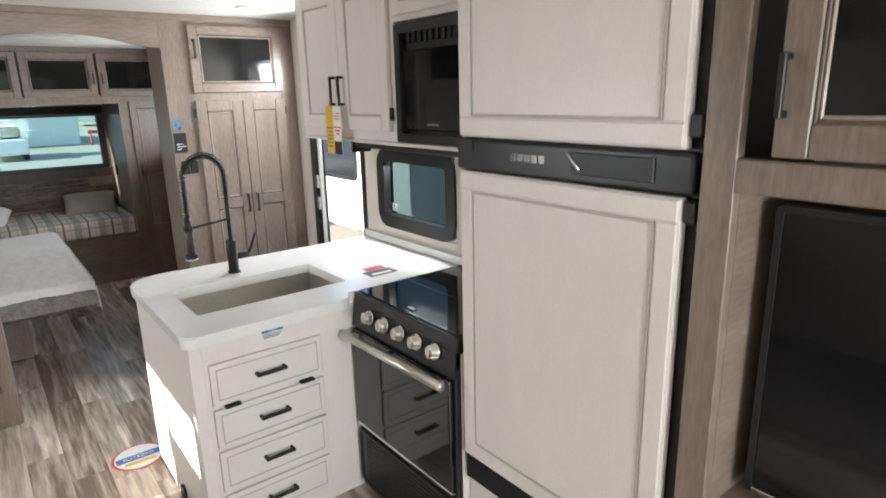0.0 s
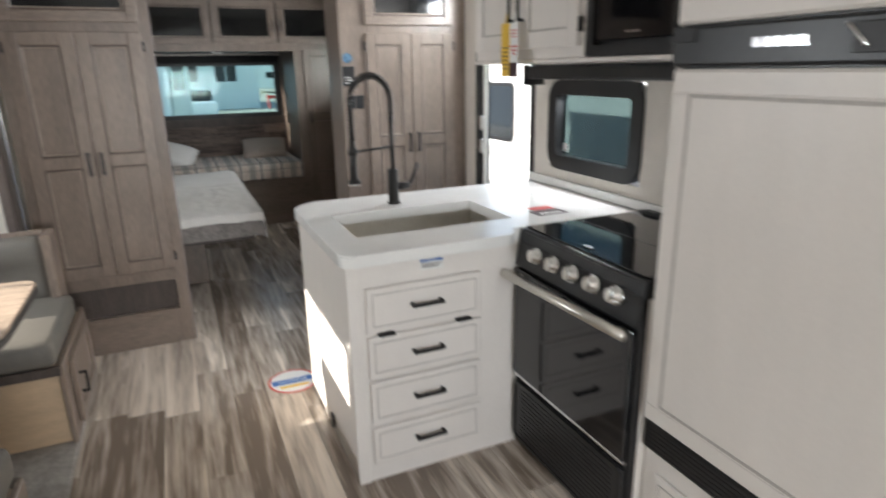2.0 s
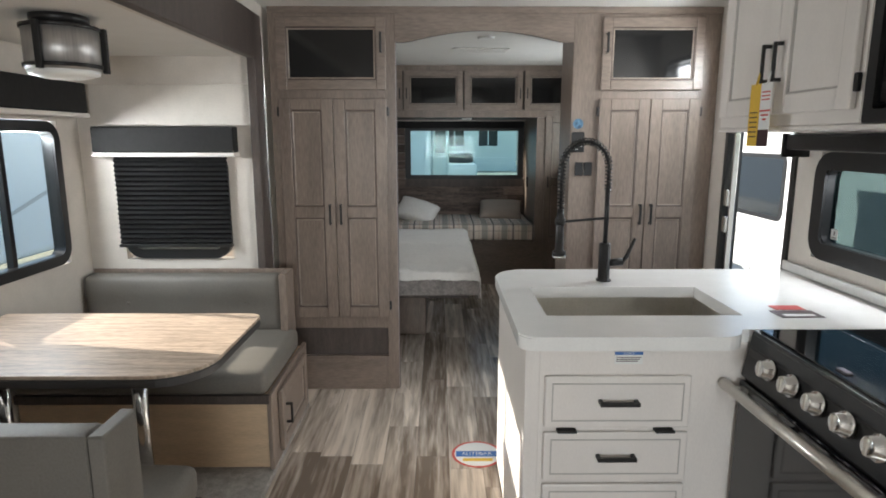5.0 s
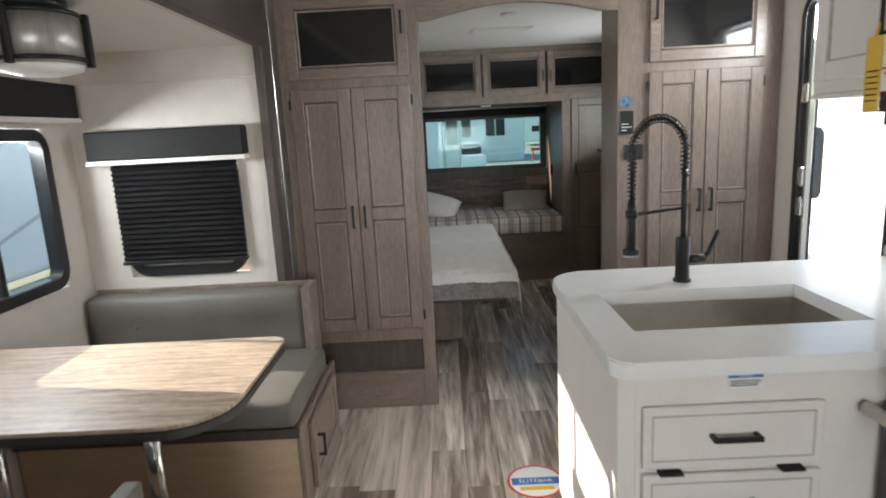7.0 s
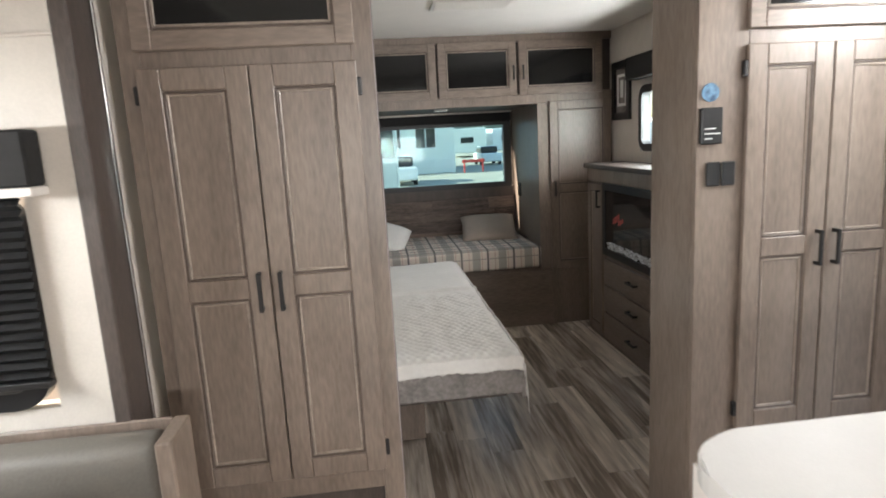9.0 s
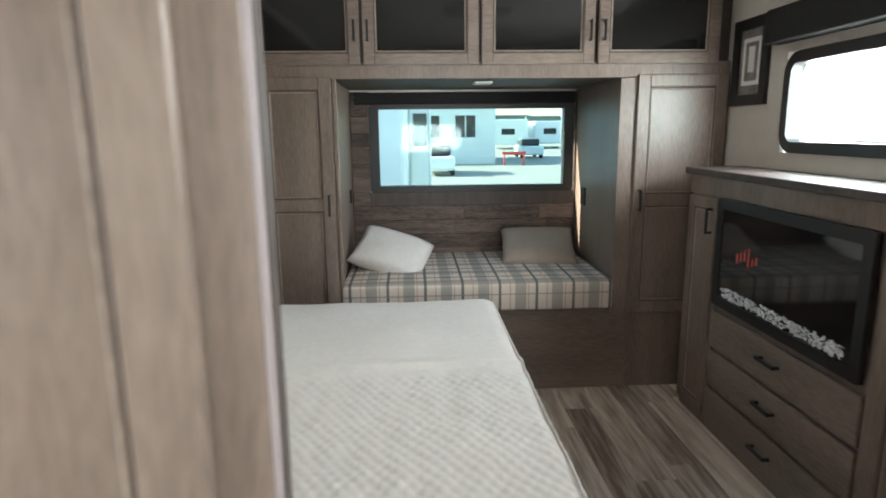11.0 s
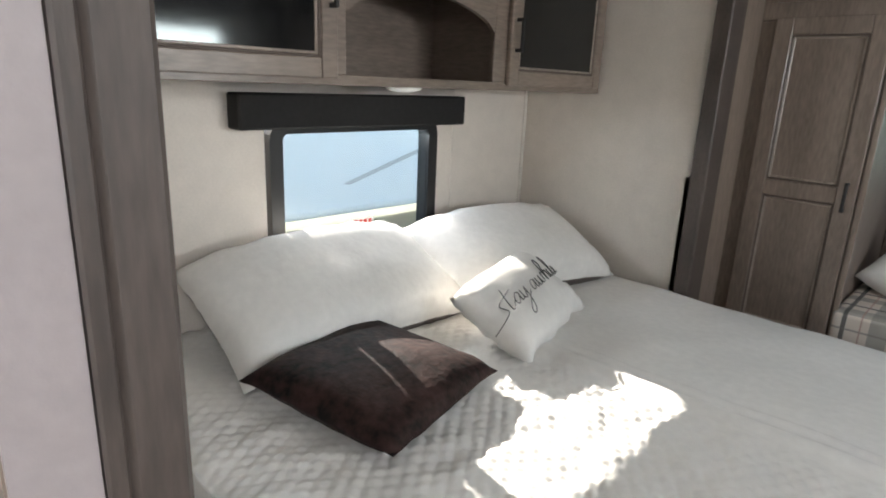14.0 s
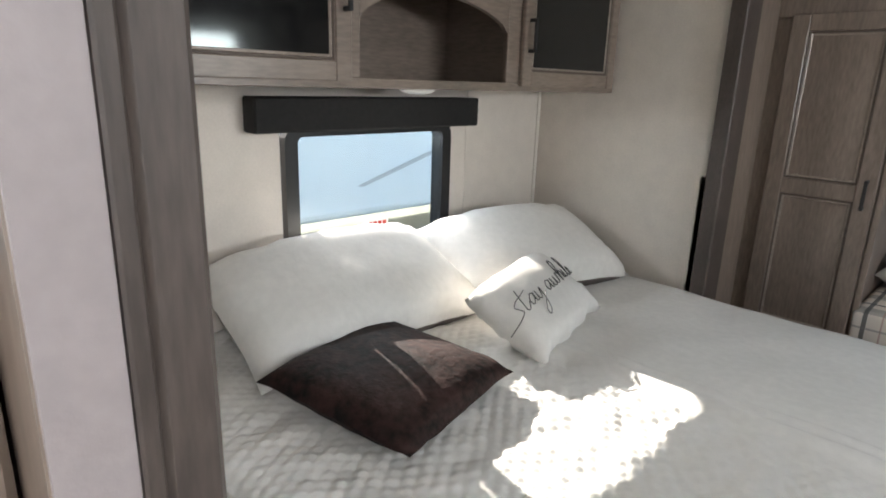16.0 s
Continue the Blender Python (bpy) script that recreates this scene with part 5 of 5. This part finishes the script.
def outdoors():
    bm = bmesh.new()
    bmesh.ops.create_grid(bm, x_segments=1, y_segments=1, size=900, matrix=Matrix.Translation((0, 0, -.95)))
    structure(make("ground", bm, ASPHALT), "pale paved dealership lot", "ground")
    t = trailer(-8.6, -6.0, -4.0, 19.0, -.45, 2.35, "white travel trailer with grey stripes parked alongside")
    for k, (y0, z0) in enumerate(((1.0, .35), (4.6, .2), (7.2, .75), (9.0, .0), (11.5, .4))):
        bm = bmesh.new()
        v = [bm.verts.new((-5.99, y0 + a, z0 + b)) for a, b in ((0, 0), (.12, -.02), (2.3, .62), (2.3, .69))]
        f = bm.faces.new(v)
        r = bmesh.ops.extrude_face_region(bm, geom=[f])
        bmesh.ops.translate(bm, verts=[q for q in r["geom"] if isinstance(q, bmesh.types.BMVert)], vec=(-.008, 0, 0))
        bmesh.ops.recalc_face_normals(bm, faces=bm.faces)
        make("stripe", bm, GREYBODY, t)
    t = trailer(5.2, 7.8, 2.0, 11.5, -.45, 2.45, "white travel trailer seen through the entry door")
    ring("nose_window", XM(5.2), 8.65, 9.95, .38, 1.27, .12, .06, .0, .02, RUBBER, t)
    box("dark_window", 5.185, 5.199, 8.70, 9.90, .43, 1.22, DARKGL, t, .02)
    for k in range(3):
        y0 = 8.2 + .55 * k
        bm = bmesh.new()
        v = [bm.verts.new((5.19, y0 + a, -.42 + b)) for a, b in ((0, 0), (.2, 0), (.8, .7), (.7, .75))]
        f = bm.faces.new(v)
        r = bmesh.ops.extrude_face_region(bm, geom=[f])
        bmesh.ops.translate(bm, verts=[q for q in r["geom"] if isinstance(q, bmesh.types.BMVert)], vec=(-.008, 0, 0))
        bmesh.ops.recalc_face_normals(bm, faces=bm.faces)
        make("stripe", bm, GREYBODY, t)
    t = trailer(-2.9, .50, 13.0, 21.0, -.3, 2.9, "white motorhome parked ahead with side door")
    box("side_door", .505, .87, 13.3, 13.42, -.15, 2.85, OFFICE, t, .03)
    ring("door_seam", YM(13.3), .54, .84, -.05, 2.3, .04, .012, .001, .008, GREYBODY, t)
    box("door_window", .585, .80, 13.285, 13.299, 1.18, 1.68, DARKGL, t, .02)
    # office building
    e = thing("office_building", (-1, 48, -.95), "pale single-storey office building with windows", "building")
    box("wall", -9, 6.4, 46, 56, -.95, 3.2, OFFICE, e, .02)
    box("roof", -9.3, 6.7, 45.6, 56.4, 3.2, 3.45, FIBRE, e, .03)
    for k in range(5):
        x = -6.4 + 2.5 * k
        w = box("window", x, x + 1.4, 45.94, 45.995, .9, 2.4, DARKGL, e, .01)
        boxes("sash", [(x - .06, x, 45.92, 45.99, .84, 2.46), (x + 1.4, x + 1.46, 45.92, 45.99, .84, 2.46), (x, x + 1.4, 45.92, 45.99, 2.4, 2.46), (x, x + 1.4, 45.92, 45.99, .84, .9), (x + .67, x + .73, 45.92, 45.99, .9, 2.4)], FIBRE, e, .005)
    for x, y, col, lab in ((1.9, 37, FIBRE, "small white hatchback parked on the lot"), (10.5, 55, FIBRE, "white pickup truck parked far off")):
        c = thing("parked_car", (x, y, -.95), lab, "car")
        box("body", x - .9, x + .9, y - 2.1, y + 2.1, -.65, .05, col, c, .12, 3)
        box("cabin", x - .75, x + .75, y - 1.0, y + 1.4, .05, .62, DARKGL, c, .16, 3)
        box("roof", x - .66, x + .66, y - .7, y + 1.2, .60, .66, col, c, .02)
        for dx in (-.8, .8):
            for dy in (-1.3, 1.3):
                tube("wheel", [(x + dx - .1, y + dy, -.63), (x + dx + .1, y + dy, -.63)], .32, TYRE, c, 16)
    b = thing("ramp_railing", (2.6, 44.5, -.95), "white metal railing along the office ramp", "railing")
    many("rail", [(-.5, 6.0, 44.48, 44.53, z, z + .05) for z in (-.35, .05)], FIBRE, b, .01)
    many("post", [(-.5 + 1.3 * k, -.44 + 1.3 * k, 44.47, 44.53, -.95, .12) for k in range(6)], FIBRE, b, .01)
    b = thing("lot_barrier", (7, 44, -.95), "red and white road barrier on the lot", "barrier")
    boxes("board", [(6.6, 8.2, 44, 44.05, -.25, -.05)], RED, b, .01)
    many("leg", [(6.7, 6.78, 43.9, 44.15, -.95, 0), (8.0, 8.08, 43.9, 44.15, -.95, 0)], RED, b, .01)
    rnd = random.Random(7)
    for k in range(9):
        x, y = 12 + 6 * k + rnd.random(), 75 + 8 * rnd.random()
        e = thing("distant_trailer", (x, y, -.95), "white trailer parked far across the lot", "trailer", "far trailers")
        box("body", x - 2.2, x + 2.2, y, y + 8, -.4, 2.2 + rnd.random() * .6, FIBRE if k % 3 else OFFICE, e, .15, 2)
        box("window", x - 1.0, x + .6, y - .03, y + .02, .8, 1.5, DARKGL, e, .02)
    for k in range(6):
        x, y = 9 + 7 * k, 66
        tagged(tube("lamp_pole", [(x, y, -.95), (x, y, 7)], .08, GREYBODY, None, 8), "grey lighting pole on the lot", "pole", "lot poles")
    bm = bmesh.new()
    for k in range(70):
        a = math.tau * k / 70
        d = 150 + 10 * rnd.random()
        h = 2.5 + 2.5 * rnd.random()
        add_box(bm, d * math.cos(a) - 7.5, d * math.cos(a) + 7.5, d * math.sin(a) - 7.5, d * math.sin(a) + 7.5, -.95, h, 0)
    tagged(make("backdrop", bm, GROUNDFAR), "low hazy line of far buildings and trees", "backdrop", kind="structure")


# ---------------------------------------------------------------- boards and planks
def barn_boards():
    base = structure(box("niche_back_wall", .17, 1.64, NICHE - .020, NICHE - .002, .45, 1.02, DARKTRIM, bev=0), "dark reclaimed board cladding behind the bunk", "wall cladding")
    rnd = random.Random(3)
    h = .095
    rows = []
    z = .46
    while z < 1.66:
        x = .172
        while x < 1.636:
            w = min(1.636 - x, .35 + .5 * rnd.random())
            if 1.636 - x - w < .15:
                w = 1.636 - x
            pieces = [(x, x + w)]
            z1 = min(z + h, 1.665)
            if z1 > 1.0 and z < 1.62:
                pieces = [(a, b) for a, b in ((x, min(x + w, .285)), (max(x, 1.625), x + w)) if b - a > .01]
            for a, b in pieces:
                box("board", a + .0008, b - .0008, NICHE - .030 - .006 * rnd.random(), NICHE - .0205, z + .001, z1 - .001, BARN, base, .0015)
            x += w
        z += h
    return base


def planks():
    base = structure(box("floor_covering", LEFT + .0, RIGHT, REAR, NICHE, -.0055, -.0012, DARKTRIM, bev=0), "grey-brown wood-look vinyl plank floor", "floor")
    rnd = random.Random(11)
    w, L = .152, .915
    meshes = {}
    x, k = LEFT - .22, 0
    while x < RIGHT:
        y = REAR - L * rnd.random()
        while y < NICHE:
            a, b = max(y, REAR), min(y + L, NICHE)
            xa, xb = max(x, LEFT - .22), min(x + w, RIGHT)
            if b - a > .03 and xb - xa > .02:
                key = (round(b - a, 3), round(xb - xa, 3))
                if key not in meshes:
                    bm = bmesh.new()
                    add_box(bm, -(xb - xa) / 2 + .0006, (xb - xa) / 2 - .0006, -(b - a) / 2 + .0006, (b - a) / 2 - .0006, -.001, 0, .0006)
                    me = bpy.data.meshes.new("plank")
                    bm.to_mesh(me)
                    bm.free()
                    me.materials.append(PLANK)
                    meshes[key] = me
                o = new("plank", meshes[key])
                o.location = ((xa + xb) / 2, (a + b) / 2, 0)
                o.parent = base
            y += L
        x += w


shell()
windows()
partition()
kitchen()
entry()
dinette()
bed()
bunk()
bedside()
dresser()
ceiling_fittings()
outdoors()
barn_boards()
planks()

# daylight that enters by the openings, from under their heads
window_light("daylight_dinette", (SLIDE - .05, 3.37, 1.50), (1, 0, -.15), .72, .05, 15)
window_light("daylight_door", (RIGHT + .07, 3.71, 1.86), (-1, 0, -.2), .5, .14, 7)
window_light("daylight_bed", (BEDHEAD - .05, 5.52, 1.215), (1, 0, -.15), .56, .03, 1.5)
window_light("daylight_kitchen", (RIGHT + .06, 2.87, 1.37), (-1, 0, -.1), .46, .03, 5)
window_light("daylight_dresser", (RIGHT + .06, 5.87, 1.52), (-1, 0, -.1), .8, .32, 8)
window_light("daylight_rear", (.95, REAR - .05, 1.25), (0, 1, -.05), 1.38, .58, 30)
